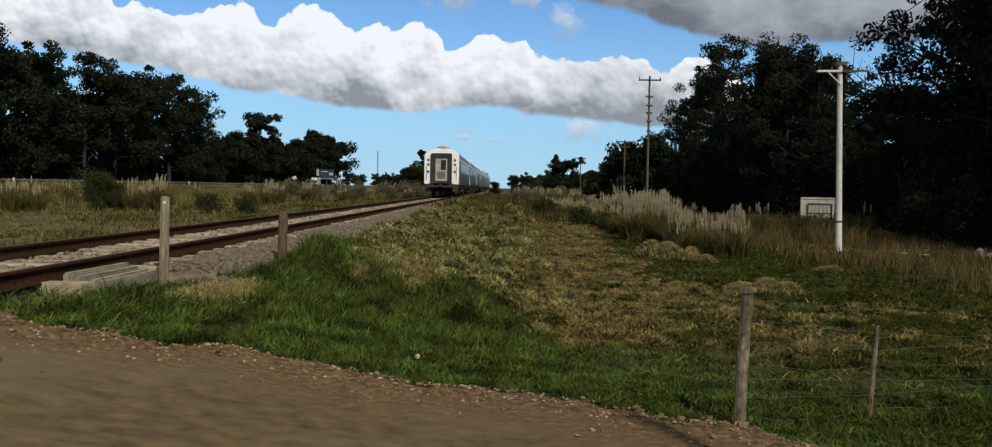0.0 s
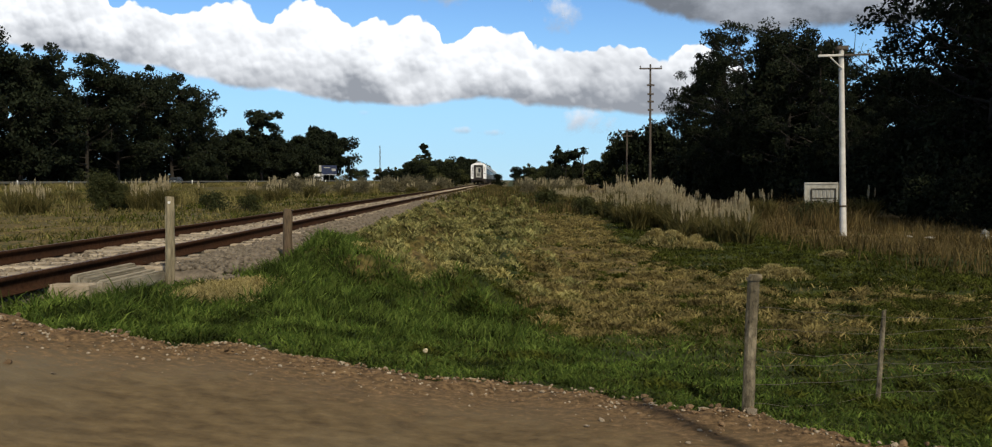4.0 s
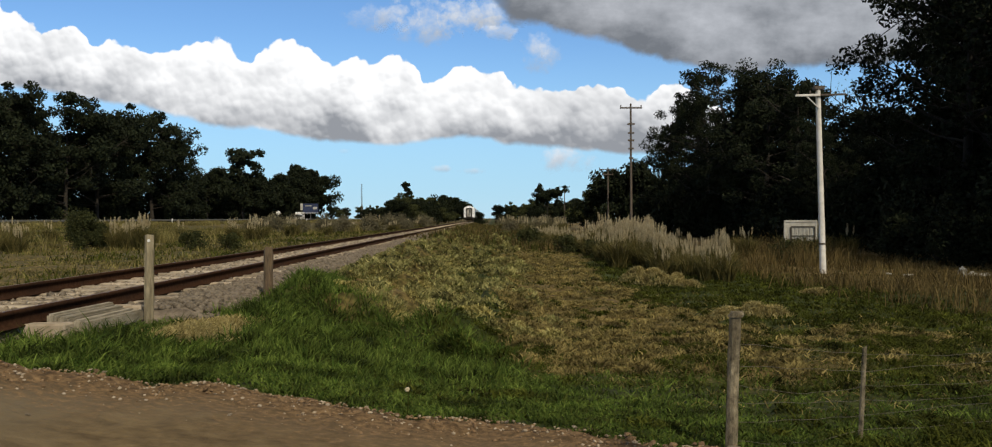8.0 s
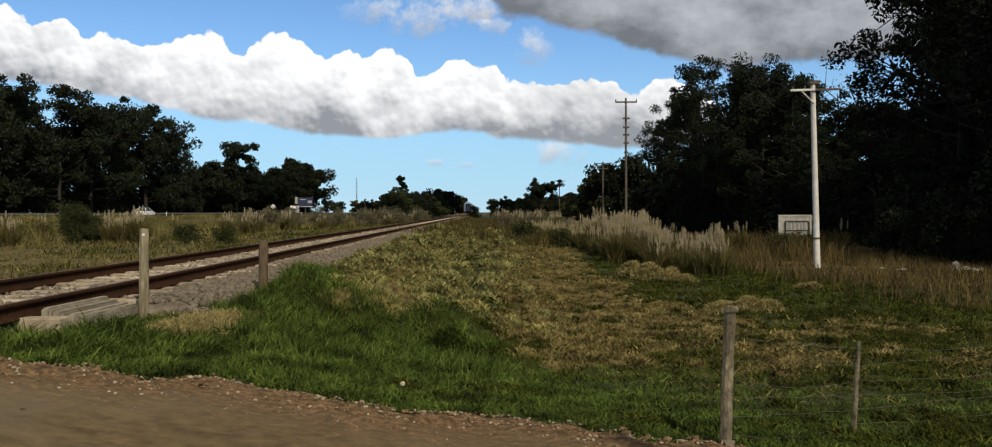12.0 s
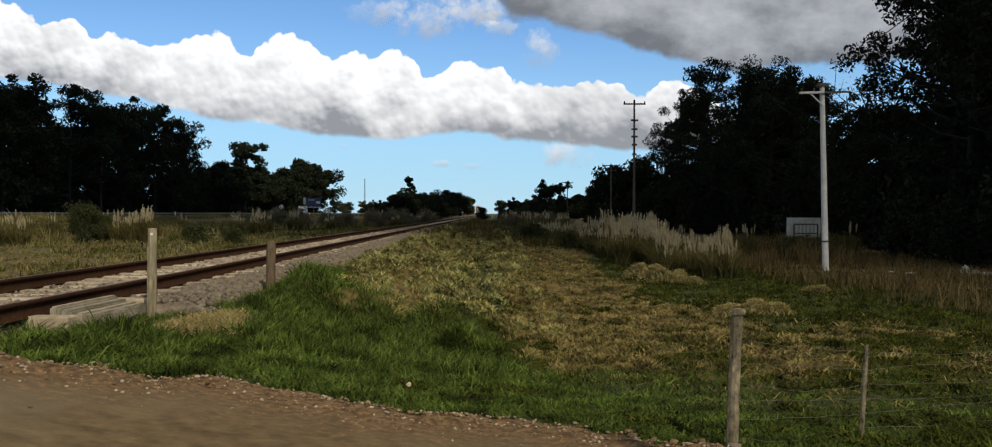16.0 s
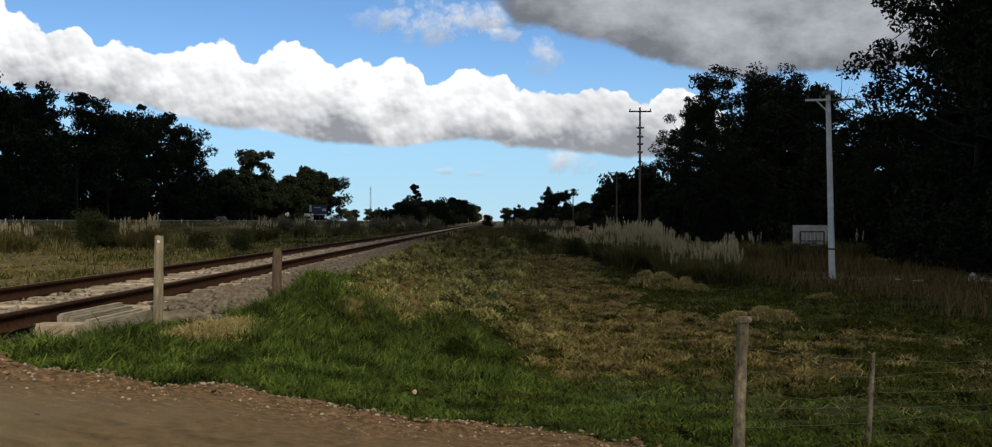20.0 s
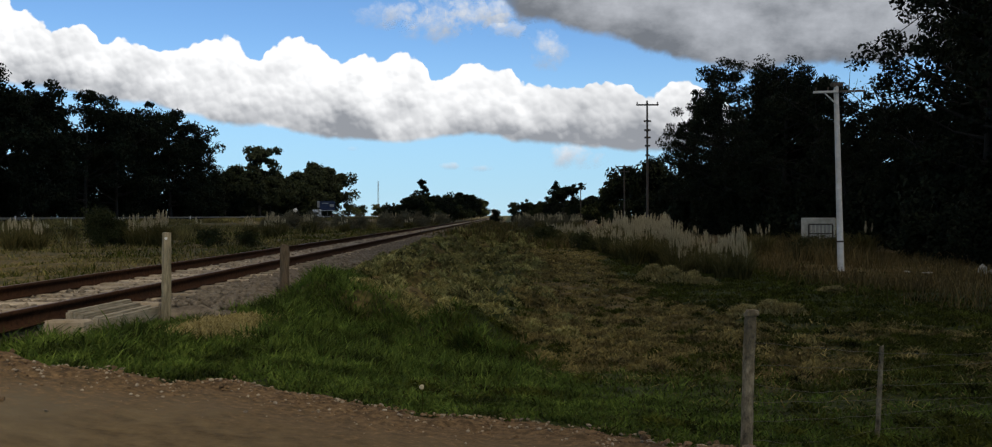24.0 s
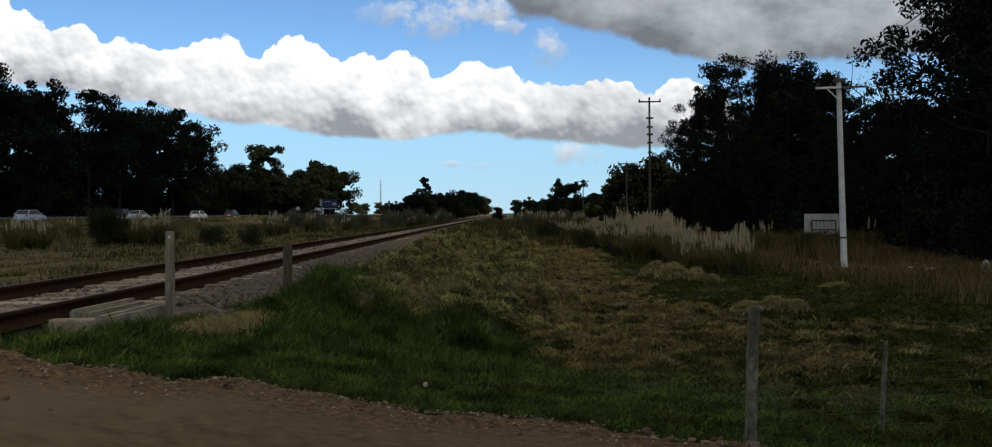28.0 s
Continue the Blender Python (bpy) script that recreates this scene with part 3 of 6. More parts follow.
def ground_z(x, y):
    x, y = np.asarray(x, float), np.asarray(y, float)
    x = np.where(np.abs(x + 5.4) < 8, x - track_dx(np.minimum(y, 600)), x)
    far = sstep(60, 200, np.hypot(x, y))
    rough = (fbm(x * 0.35, y * 0.35, 3) - 0.44) * 0.30 * (1 - 0.6 * far)
    field = -0.14 - 0.06 * sstep(9, 22, y) + rough
    lefty = 0.05 + rough * 1.2 + 0.93 * sstep(-36, -51, x) - 0.35 * sstep(-76, -90, x)
    hum = (np.maximum(fbm(x * 1.3 + 5, y * 1.1, 3) - 0.42, 0) * 1.2 + np.maximum(vnoise(x * 2.3 + 3, y * 1.5 + 11) - 0.35, 0) * 0.30) * sstep(-3.4, -2.7, x) * sstep(1.2, -0.5, x - 0.04 * (y - 10)) * sstep(9.5, 12, y) * (1 - far)
    bank = sstep(-0.5, -3.35, x)
    z = np.where(x > -5.4, field * (1 - bank) + (0.40 + rough * 0.15) * bank + hum, 0)
    lb = sstep(-7.2, -9.6, x)
    z = np.where(x <= -5.4, (0.44 + rough * 0.15) * (1 - lb) + lefty * lb, z)
    r = np.interp(x, ROAD_X, ROAD_Z)
    w = sstep(3.6, 0.2, y - edge_y(x)) * sstep(-60, -30, x)
    w = w * (1 - 0.65 * sstep(8.6, 10.4, y) * sstep(-1.0, -3.0, x))
    z = z * (1 - w) + (r + rough * 0.25) * w
    d = edge_y(x) - y
    z = z - 0.07 * sstep(0.0, 0.5, d) * (1 - sstep(60, 90, np.abs(x)))
    under = sstep(-7.35, -7.2, x) * sstep(-3.5, -3.65, x)
    mown = ((vnoise(x * 1.6 + 2, y * 2.2 + 5) - 0.5) * 0.07 + (vnoise(x * 3.1, y * 3.7) - 0.5) * 0.06) * sstep(0.0, 0.8, x) * sstep(8.5, 10.5, y) * sstep(40, 30, y) * sstep(9, 7, x)
    return np.where(under > 0, np.minimum(z, 0.44), z + mown)


def axis(*spans):
    out = []
    for a, b, s in spans:
        out += list(np.arange(a, b, s))
    return np.array(out + [spans[-1][1]])


def build_ground():
    xs = axis((-3000, -400, 200), (-400, -100, 20), (-100, -40, 3), (-40, -12, 1.2), (-12, -4.2, 0.26), (-4.2, 2.0, 0.11), (2.0, 10, 0.22), (10, 40, 0.9), (40, 200, 10), (200, 3000, 200))
    ys = axis((-1000, -400, 100), (-400, -40, 40), (-40, 3, 2.0), (3, 9, 0.2), (9, 22, 0.13), (22, 45, 0.4), (45, 120, 2.5), (120, 500, 15), (500, 4200, 200))
    X, Y = np.meshgrid(xs, ys, indexing="ij")
    Z = ground_z(X, Y)
    nx, ny = len(xs), len(ys)
    idx = np.arange(nx * ny).reshape(nx, ny)
    F = np.stack([idx[:-1, :-1], idx[1:, :-1], idx[1:, 1:], idx[:-1, 1:]], -1).reshape(-1, 4)
    me = fast_mesh("ground", np.stack([X, Y, Z], -1).reshape(-1, 3), F, M_GROUND, True)
    dry = dryness(X, Y).ravel()
    soil = (sstep(-0.15, 0.35, edge_y(X) - Y + (vnoise(X * 3, Y * 3) - 0.5) * 0.5)).ravel()
    col = me.attributes.new("cover", 'FLOAT_COLOR', 'POINT')
    col.data.foreach_set("color", np.stack([dry, soil, dry * 0, dry * 0 + 1], -1).astype(np.float32).ravel())
    ob = new("ground", me)
    tagged(ob, "uneven meadow ground with mown dry and green grass", "ground", kind="structure")


def dryness(x, y):
    """0 green, 1 dried: the mown strip, the bank's shoulder, the brown weeds by the wood and the field across the track."""
    rim = np.interp(y, [8, 11, 16, 25, 35, 44], [3.3, 3.8, 3.8, 3.0, 3.8, 5.2]) + (fbm(x * 0.9 + 3, y * 0.5, 2) - 0.37) * 1.6
    strip = sstep(-0.6, 0.8, x) * sstep(0.5, -0.5, x - rim) * sstep(8.5, 12, y + 0.6 * x) * sstep(60, 40, y)
    green = sstep(4.2, 5.6, x) * sstep(10.5, 8.5, x) * sstep(14, 17, y) * sstep(30, 26, y)
    bank = sstep(-0.2, -1.5, x) * sstep(-4.0, -3.4, x) * sstep(9.8, 13.5, y) * 0.55
    right = sstep(7.5, 10, x) * sstep(18, 23, y) * 0.8
    near = (0.10 + 0.30 * sstep(0.42, 0.62, fbm(x * 0.7 + 4, y * 0.9 + 2, 3))) * sstep(1.0, 2.5, x) * sstep(6.5, 9, y) * sstep(22, 17, y)
    left = (0.36 + 0.5 * fbm(x * 0.12, y * 0.1, 2)) * sstep(-6.5, -7.5, x)
    d = np.maximum.reduce([0.62 * strip, bank, right, near, left])
    return np.clip(d * (1 - 0.9 * green), 0, 1)


build_ground()


def road_z(x, v):
    """Height of the dirt road at x, v metres inside its edge: wheel ruts, a low loose lip, crumbs."""
    y = edge_y(x) - v
    ruts = -0.022 * np.exp(-((v - 2.4) / 0.35) ** 2) - 0.022 * np.exp(-((v - 4.1) / 0.35) ** 2)
    lip = 0.030 * np.exp(-((v - 0.25) / 0.22) ** 2) * (0.4 + 1.2 * vnoise(x * 3, v * 5))
    z = np.interp(x, ROAD_X, ROAD_Z) + ruts + lip + (fbm(x * 3, y * 3, 4) - 0.45) * 0.035
    z = z + (fbm(x * 9, y * 9, 3) - 0.44) * 0.06 * np.exp(-(v / 0.7) ** 2) + (vnoise(x * 24, y * 24) - 0.5) * 0.03 * np.exp(-(v / 0.6) ** 2)
    return z - 0.10 * sstep(0.10, 0.0, v)


def build_road():
    xs = axis((-30, -8, 1.0), (-8, 6, 0.07), (6, 30, 1.5))
    vs = np.concatenate([np.linspace(0, 1.6, 30), np.linspace(1.9, 9.5, 22)])
    X, Vv = np.meshgrid(xs, vs, indexing="ij")
    wob = (vnoise(X * 2.3, X * 0 + 4) - 0.5) * 0.10 + (vnoise(X * 7, X * 0 + 9) - 0.5) * 0.16
    Y = edge_y(X) - Vv + wob * np.clip(1 - Vv, 0, 1)
    Z = road_z(X, Vv)
    nx, ny = X.shape
    idx = np.arange(nx * ny).reshape(nx, ny)
    F = np.stack([idx[:-1, 1:], idx[1:, 1:], idx[1:, :-1], idx[:-1, :-1]], -1).reshape(-1, 4)
    me = fast_mesh("road", np.stack([X, Y, Z], -1).reshape(-1, 3), F, M_ROAD, True)
    loose = np.clip(0.82 - Vv * 0.42 + 0.30 * np.exp(-((Vv - 3.2) / 0.35) ** 2), 0, 1).ravel()
    col = me.attributes.new("loose", 'FLOAT_COLOR', 'POINT')
    col.data.foreach_set("color", np.stack([loose, loose, loose, loose * 0 + 1], -1).astype(np.float32).ravel())
    ob = new("road", me)
    tagged(ob, "packed brown dirt road with a crumbling stony edge", "dirt road", kind="structure")


build_road()


def lump_mesh(name, material, r, seed, sub=1, flat=0.7):
    rr = random.Random(seed)
    bm = bmesh.new()
    bmesh.ops.create_icosphere(bm, subdivisions=sub, radius=r)
    for v in bm.verts:
        v.co *= rr.uniform(0.55, 1.3)
        v.co.z *= flat
    me = bpy.data.meshes.new(name)
    bm.to_mesh(me)
    bm.free()
    me.materials.append(material)
    return me


def scatter_lumps(pts, sizes, seed, flat=0.7):
    """Many small lumps as one soup of 20-sided pieces."""
    bm = bmesh.new()
    bmesh.ops.create_icosphere(bm, subdivisions=1, radius=1)
    base = np.array([v.co[:] for v in bm.verts])
    tris = np.array([[v.index for v in f.verts] for f in bm.faces])
    bm.free()
    g = np.random.default_rng(seed)
    n = len(pts)
    jig = g.uniform(0.65, 1.25, (n, len(base), 1))
    sq = g.uniform(0.7, 1.2, (n, 1, 3)) * np.array([1, 1, flat])
    V = base[None] * jig * sq * np.asarray(sizes)[:, None, None] + np.asarray(pts)[:, None]
    F = tris[None] + (np.arange(n) * len(base))[:, None, None]
    return V.reshape(-1, 3), F.reshape(-1, 3)


# ---- railway ----
def build_ballast():
    ys = axis((-30, 6, 2), (6, 40, 0.2), (40, 120, 1.5), (120, 900, 15))
    prof = [(-7.45, 0.40), (-7.15, 0.53), (-6.8, 0.57), (-6.29, 0.56), (-5.42, 0.57), (-4.55, 0.56), (-4.1, 0.565), (-3.66, 0.55), (-3.44, 0.49), (-3.15, 0.34), (-2.9, 0.10)]
    px = np.interp(np.linspace(0, 10, 41), range(11), [p[0] for p in prof])
    pz = np.interp(np.linspace(0, 10, 41), range(11), [p[1] for p in prof])
    X, Y = np.meshgrid(px, ys, indexing="ij")
    Z = pz[:, None] + (fbm(X * 9, Y * 9, 3) - 0.44) * 0.07
    X = X + (vnoise(Y * 1.1, X * 0) - 0.5) * 0.25 * sstep(-4.0, -3.6, X)
    X = X + track_dx(Y)
    Z = Z - 0.45 * sstep(10.4, 9.9, Y) * sstep(-4.5, -4.35, X)
    nx, ny = X.shape
    idx = np.arange(nx * ny).reshape(nx, ny)
    F = np.stack([idx[:-1, :-1], idx[1:, :-1], idx[1:, 1:], idx[:-1, 1:]], -1).reshape(-1, 4)
    ob = new("ballast_bed", fast_mesh("ballast_bed", np.stack([X, Y, Z], -1).reshape(-1, 3), F, M_BALLAST))
    tagged(ob, "grey crushed stone ballast bed under the track", "ballast", kind="structure")
    g = np.random.default_rng(11)
    n = 7500
    y = 7 + 60 * g.random(n) ** 1.7
    x = np.where(g.random(n) < 0.75, g.uniform(-4.25, -3.12, n), g.uniform(-7.2, -4.2, n))
    z = np.interp(x, [p[0] for p in prof], [p[1] for p in prof]) + 0.005
    keep = ~((y < 10.4) & (x > -6.9))
    pts = np.stack([x + track_dx(y), y, z], -1)[keep]
    V, F = scatter_lumps(pts, g.uniform(0.022, 0.06, len(pts)) * (1 + pts[:, 1] / 60), 5)
    n = 3600
    y = 9.5 + 70 * g.random(n) ** 1.6
    x = g.uniform(-6.15, -4.68, n)
    Vd, Fd = scatter_lumps(np.stack([x + track_dx(y), y, 0.572 + g.uniform(-0.01, 0.012, n)], -1), g.uniform(0.022, 0.05, n) * (1 + y / 60), 6, 0.55)
    tagged(new("dusty_ballast", fast_mesh("dusty_ballast", Vd, Fd, M_DUSTY)), "pale dusty ballast stones between the rails", "ballast", kind="stuff")
    st = new("ballast_stones", fast_mesh("ballast_stones", V, F, M_BALLAST))
    tagged(st, "loose grey angular ballast stones beside the sleepers", "ballast", kind="stuff")


build_ballast()


def build_track():
    track = empty("railway_track", pose(0, 0, 0), "straight railway track with rusty rails on pale sleepers", "railway track")
    prof = [(-0.07, 0), (-0.07, 0.015), (-0.012, 0.03), (-0.010, 0.115), (-0.036, 0.13), (-0.036, 0.16), (-0.028, 0.168),
            (0.028, 0.168), (0.036, 0.16), (0.036, 0.13), (0.010, 0.115), (0.012, 0.03), (0.07, 0.015), (0.07, 0)]
    for s in (-1, 1):
        x0 = TRACK_X + s * (GAUGE / 2 + 0.036)
        ys = [-40, 12, 60, 150, 400, 900]
        V = [(x0 + float(track_dx(y)) + px, y, RAIL_Z - 0.168 + pz) for y in ys for px, pz in prof]
        k = len(prof)
        F = [(i * k + j, (i + 1) * k + j, (i + 1) * k + (j + 1) % k, i * k + (j + 1) % k) for i in range(len(ys) - 1) for j in range(k)]
        rail = hang(new("rail", fast_mesh("rail", V, F, M_RAIL)), track)
        rail["label"] = "rust-brown steel rail"
        head = hang(new("running_surface", fast_mesh("running_surface", [(x0 + float(track_dx(y)) + a, y, RAIL_Z + 0.002) for y in (-40, 12, 900) for a in (-0.022, 0.022)], [(0, 1, 3, 2), (2, 3, 5, 4)], M_RAILHEAD)), rail)
        head["label"] = "thin worn steel running surface"
    bm = bmesh.new()
    bmesh.ops.create_cube(bm, size=1, matrix=Matrix.Diagonal((2.56, 0.25, 0.18, 1)))
    for v in bm.verts:
        if v.co.z > 0:
            v.co.y *= 0.84
    bmesh.ops.bevel(bm, geom=[e for e in bm.edges], offset=0.018, segments=1, affect='EDGES')
    me = bpy.data.meshes.new("sleeper")
    bm.to_mesh(me)
    bm.free()
    me.materials.append(M_SLEEPER)
    r = random.Random(2)
    y = 8.58
    for i in range(290):
        s = new("sleeper", me)
        s.parent = track
        s.matrix_basis = pose(TRACK_X + float(track_dx(y)) + r.uniform(-0.04, 0.04), y, RAIL_Z - 0.168 - 0.082 + r.uniform(-0.008, 0.008), r.uniform(-0.6, 0.6), r.uniform(-0.4, 0.4), r.uniform(-1.2, 1.2))
        y += 0.62
    V, F = [], []
    while y < 600:
        b = len(V)
        V += [(TRACK_X + float(track_dx(y)) + sx * 1.28, y + sy * 0.11, RAIL_Z - 0.17 - (0.1 if k else 0)) for k in (0, 1) for sx, sy in ((-1, -1), (1, -1), (1, 1), (-1, 1))]
        F += [(b, b + 1, b + 2, b + 3), (b, b + 4, b + 5, b + 1), (b + 1, b + 5, b + 6, b + 2), (b + 3, b + 2, b + 6, b + 7), (b, b + 3, b + 7, b + 4)]
        y += 0.62
    far = hang(new("far_sleepers", fast_mesh("far_sleepers", V, F, M_SLEEPER)), track)
    far["kind"] = "stuff"


build_track()


def build_crossing():
    cr = empty("crossing_apron", pose(0, 0, 0), "worn pale concrete slabs of the level crossing beside the rails", "crossing slab")
    r = random.Random(5)
    for x0, x1, z in ((-4.44, -4.33, 0.645), (-4.325, -4.22, 0.632), (-4.21, -4.10, 0.622), (-4.09, -3.97, 0.60), (-5.3, -4.72, 0.69), (-6.14, -5.34, 0.69), (-6.9, -6.42, 0.67)):
        y = 8.65 + 0.2 * r.random() if x1 > -4.5 else 2.5 + r.random()
        while y < (9.9 if x1 > -4.5 else 7.6):
            ln = min(r.uniform(1.2, 1.9), 10.2 - y)
            if ln > 0.3:
                bm = boxed(x0 + r.uniform(0, .02), x1, y, y + ln - 0.025, z - 0.14, z + r.uniform(-0.012, 0.012), 0.02)
                for v in bm.verts:
                    v.co.z += (noise.noise(v.co * 2.5)) * 0.03
                part("slab", bm, M_SLAB, cr)
            y += ln


build_crossing()


# ---- posts and fence ----
def tube(path, radii, seg=7):
    V, F = [], []
    for i, (p, r) in enumerate(zip(path, radii)):
        d = Vector(path[min(i + 1, len(path) - 1)]) - Vector(path[max(i - 1, 0)])
        q = d.to_track_quat('Z', 'Y')
        for k in range(seg):
            a = 2 * math.pi * k / seg
            V.append(tuple(Vector(p) + q @ Vector((math.cos(a) * r, math.sin(a) * r, 0))))
    for i in range(len(path) - 1):
        for k in range(seg):
            F.append((i * seg + k, i * seg + (k + 1) % seg, (i + 1) * seg + (k + 1) % seg, (i + 1) * seg + k))
    return V, F


def post_mesh(w, d, h, seed, bury=0.3, lean=(0, 0), round_=False, n=9):
    """A rough post: uneven section, worn top."""
    rr = random.Random(seed)
    bm = bmesh.new()
    seg = 10 if round_ else 8
    rings = []
    for i in range(n + 1):
        z = -bury + (h + bury) * i / n
        ring = []
        for k in range(seg):
            a = 2 * math.pi * (k + 0.5) / seg
            c, s = math.cos(a), math.sin(a)
            if not round_:
                m = max(abs(c), abs(s))
                c, s = c / m * 0.9 + c * 0.1, s / m * 0.9 + s * 0.1
            q = 1 + rr.uniform(-0.06, 0.06) - (0.10 if i == n else 0)
            ring.append(bm.verts.new((c * w / 2 * q + lean[0] * z, s * d / 2 * q + lean[1] * z, z + (rr.uniform(-0.02, 0.015) if i == n else 0))))
        rings.append(ring)
    for a, b in zip(rings, rings[1:]):
        for k in range(seg):
            bm.faces.new((a[k], a[(k + 1) % seg], b[(k + 1) % seg], b[k]))
    bm.faces.new(rings[-1])
    bm.faces.new(list(reversed(rings[0])))
    return bm


def build_marker_posts():
    a = empty("crossing_post", pose(-3.88, 10.0, 0.5, 0, 0, 12), "pale weathered square post beside the rail, white reflector near its top", "post", "posts by the track")
    part("shaft", post_mesh(0.098, 0.10, 0.93, 3, lean=(0.012, 0), n=12), M_POSTC, a)
    bm = rod((0.012, -0.052, 0.865), (0.012, -0.060, 0.865), 0.016, seg=12)
    part("reflector", bm, M_WHITE, a, "small round white reflector")
    b = empty("crossing_post", pose(-3.3, 13.0, 0.36, 0, 0, -8), "dark brown weathered post standing in the bank grass", "post", "posts by the track")
    part("shaft", post_mesh(0.13, 0.12, 0.82, 4, lean=(0.02, 0)), M_POSTDARK, b)


build_marker_posts()


def build_fence():
    f = empty("wire_fence", pose(0, 0, 0), "old wire fence with a grey split-wood post and thin stakes", "fence")
    pz = float(ground_z(1.64, 6.06))
    p = part("post", post_mesh(0.082, 0.08, 0.93 - pz, 8, lean=(0.035, 0), round_=True, n=14), M_POSTG, f, "grey cracked round wooden post")
    p.location = (1.63, 6.06, pz)
    cap = part("splintered_top", post_mesh(0.104, 0.10, 0.032, 9, 0.0, lean=(0.3, 0), round_=True, n=2), M_POSTG, p, "mushroomed weathered post top")
    cap.location = (0.035 * (0.93 - pz), 0, 0.93 - pz - 0.020)
    stakes = [(2.745, 6.6, 0.62), (4.75, 7.5, 0.55), (6.3, 8.2, 0.58)]
    for i, (x, y, top) in enumerate(stakes):
        z = float(ground_z(x, y))
        s = part("stake", post_mesh(0.036, 0.034, top - z, 20 + i, lean=(0.05, 0), round_=True), M_POSTG, f, "thin leaning wooden stake")
        s.location = (x, y, z)
    line = [(1.63, 6.06, pz, 0.93)] + [(x, y, float(ground_z(x, y)), t) for x, y, t in stakes]
    for k, q in enumerate((0.10, 0.25, 0.42, 0.58, 0.74, 0.93)):
        cu = []
        for (x0, y0, z0, t0), (x1, y1, z1, t1) in zip(line, line[1:]):
            h0 = min(t0 - z0, 0.80)
            h1 = min(t1 - z1, 0.80)
            for i in range(8):
                u = i / 8
                za, zb = z0 + q * h0, z1 + q * h1
                cu.append((x0 + (x1 - x0) * u + 0.04 * q, y0 + (y1 - y0) * u - 0.03, za + (zb - za) * u - 0.022 * math.sin(math.pi * u) * (1 + 1.6 * math.sin(k * 2.1 + x0)) + 0.006 * math.sin(u * 17 + k)))
        WV, WF = tube(cu, [0.0015] * len(cu), 5)
        hang(new("wire", fast_mesh("wire", WV, WF, M_WIRE, True)), f)


build_fence()


# ---- poles ----
def crossarm_pole(name, x, y, top, r0, r1, mat, arms, label, brace=True, lean=0.0):
    z = float(ground_z(x, y))
    p = empty(name, pose(x, y, z, 0, lean, 0), label, "utility pole", "poles along the track")
    part("pole", rod((0, 0, -0.4), (0, 0, top - z), r0, r1, 14), mat, p, smooth=False)
    for h, w in arms:
        arm = part("crossarm", boxed(-w / 2, w / 2, -r1 - 0.10, -r1 - 0.002, h - z - 0.05, h - z + 0.05, 0.01), mat, p)
        n = max(2, int(w / 0.5))
        for i in range(n):
            ix = -w / 2 + 0.06 + (w - 0.12) * i / (n - 1)
            bm = rod((ix, -r1 - 0.05, h - z + 0.05), (ix, -r1 - 0.05, h - z + 0.13), 0.03, 0.045, 8)
            cyl(bm, (ix, -r1 - 0.05, h - z + 0.13), (ix, -r1 - 0.05, h - z + 0.20), 0.05, 0.025, 8)
            part("insulator", bm, M_POLEW if mat is M_POLEW else M_POLE, arm)
        if brace:
            part("brace", rod((-w * 0.33, -r1 - 0.05, h - z - 0.05), (0, -r1 - 0.03, h - z - 0.50), 0.022, seg=6), mat, p)
    return p


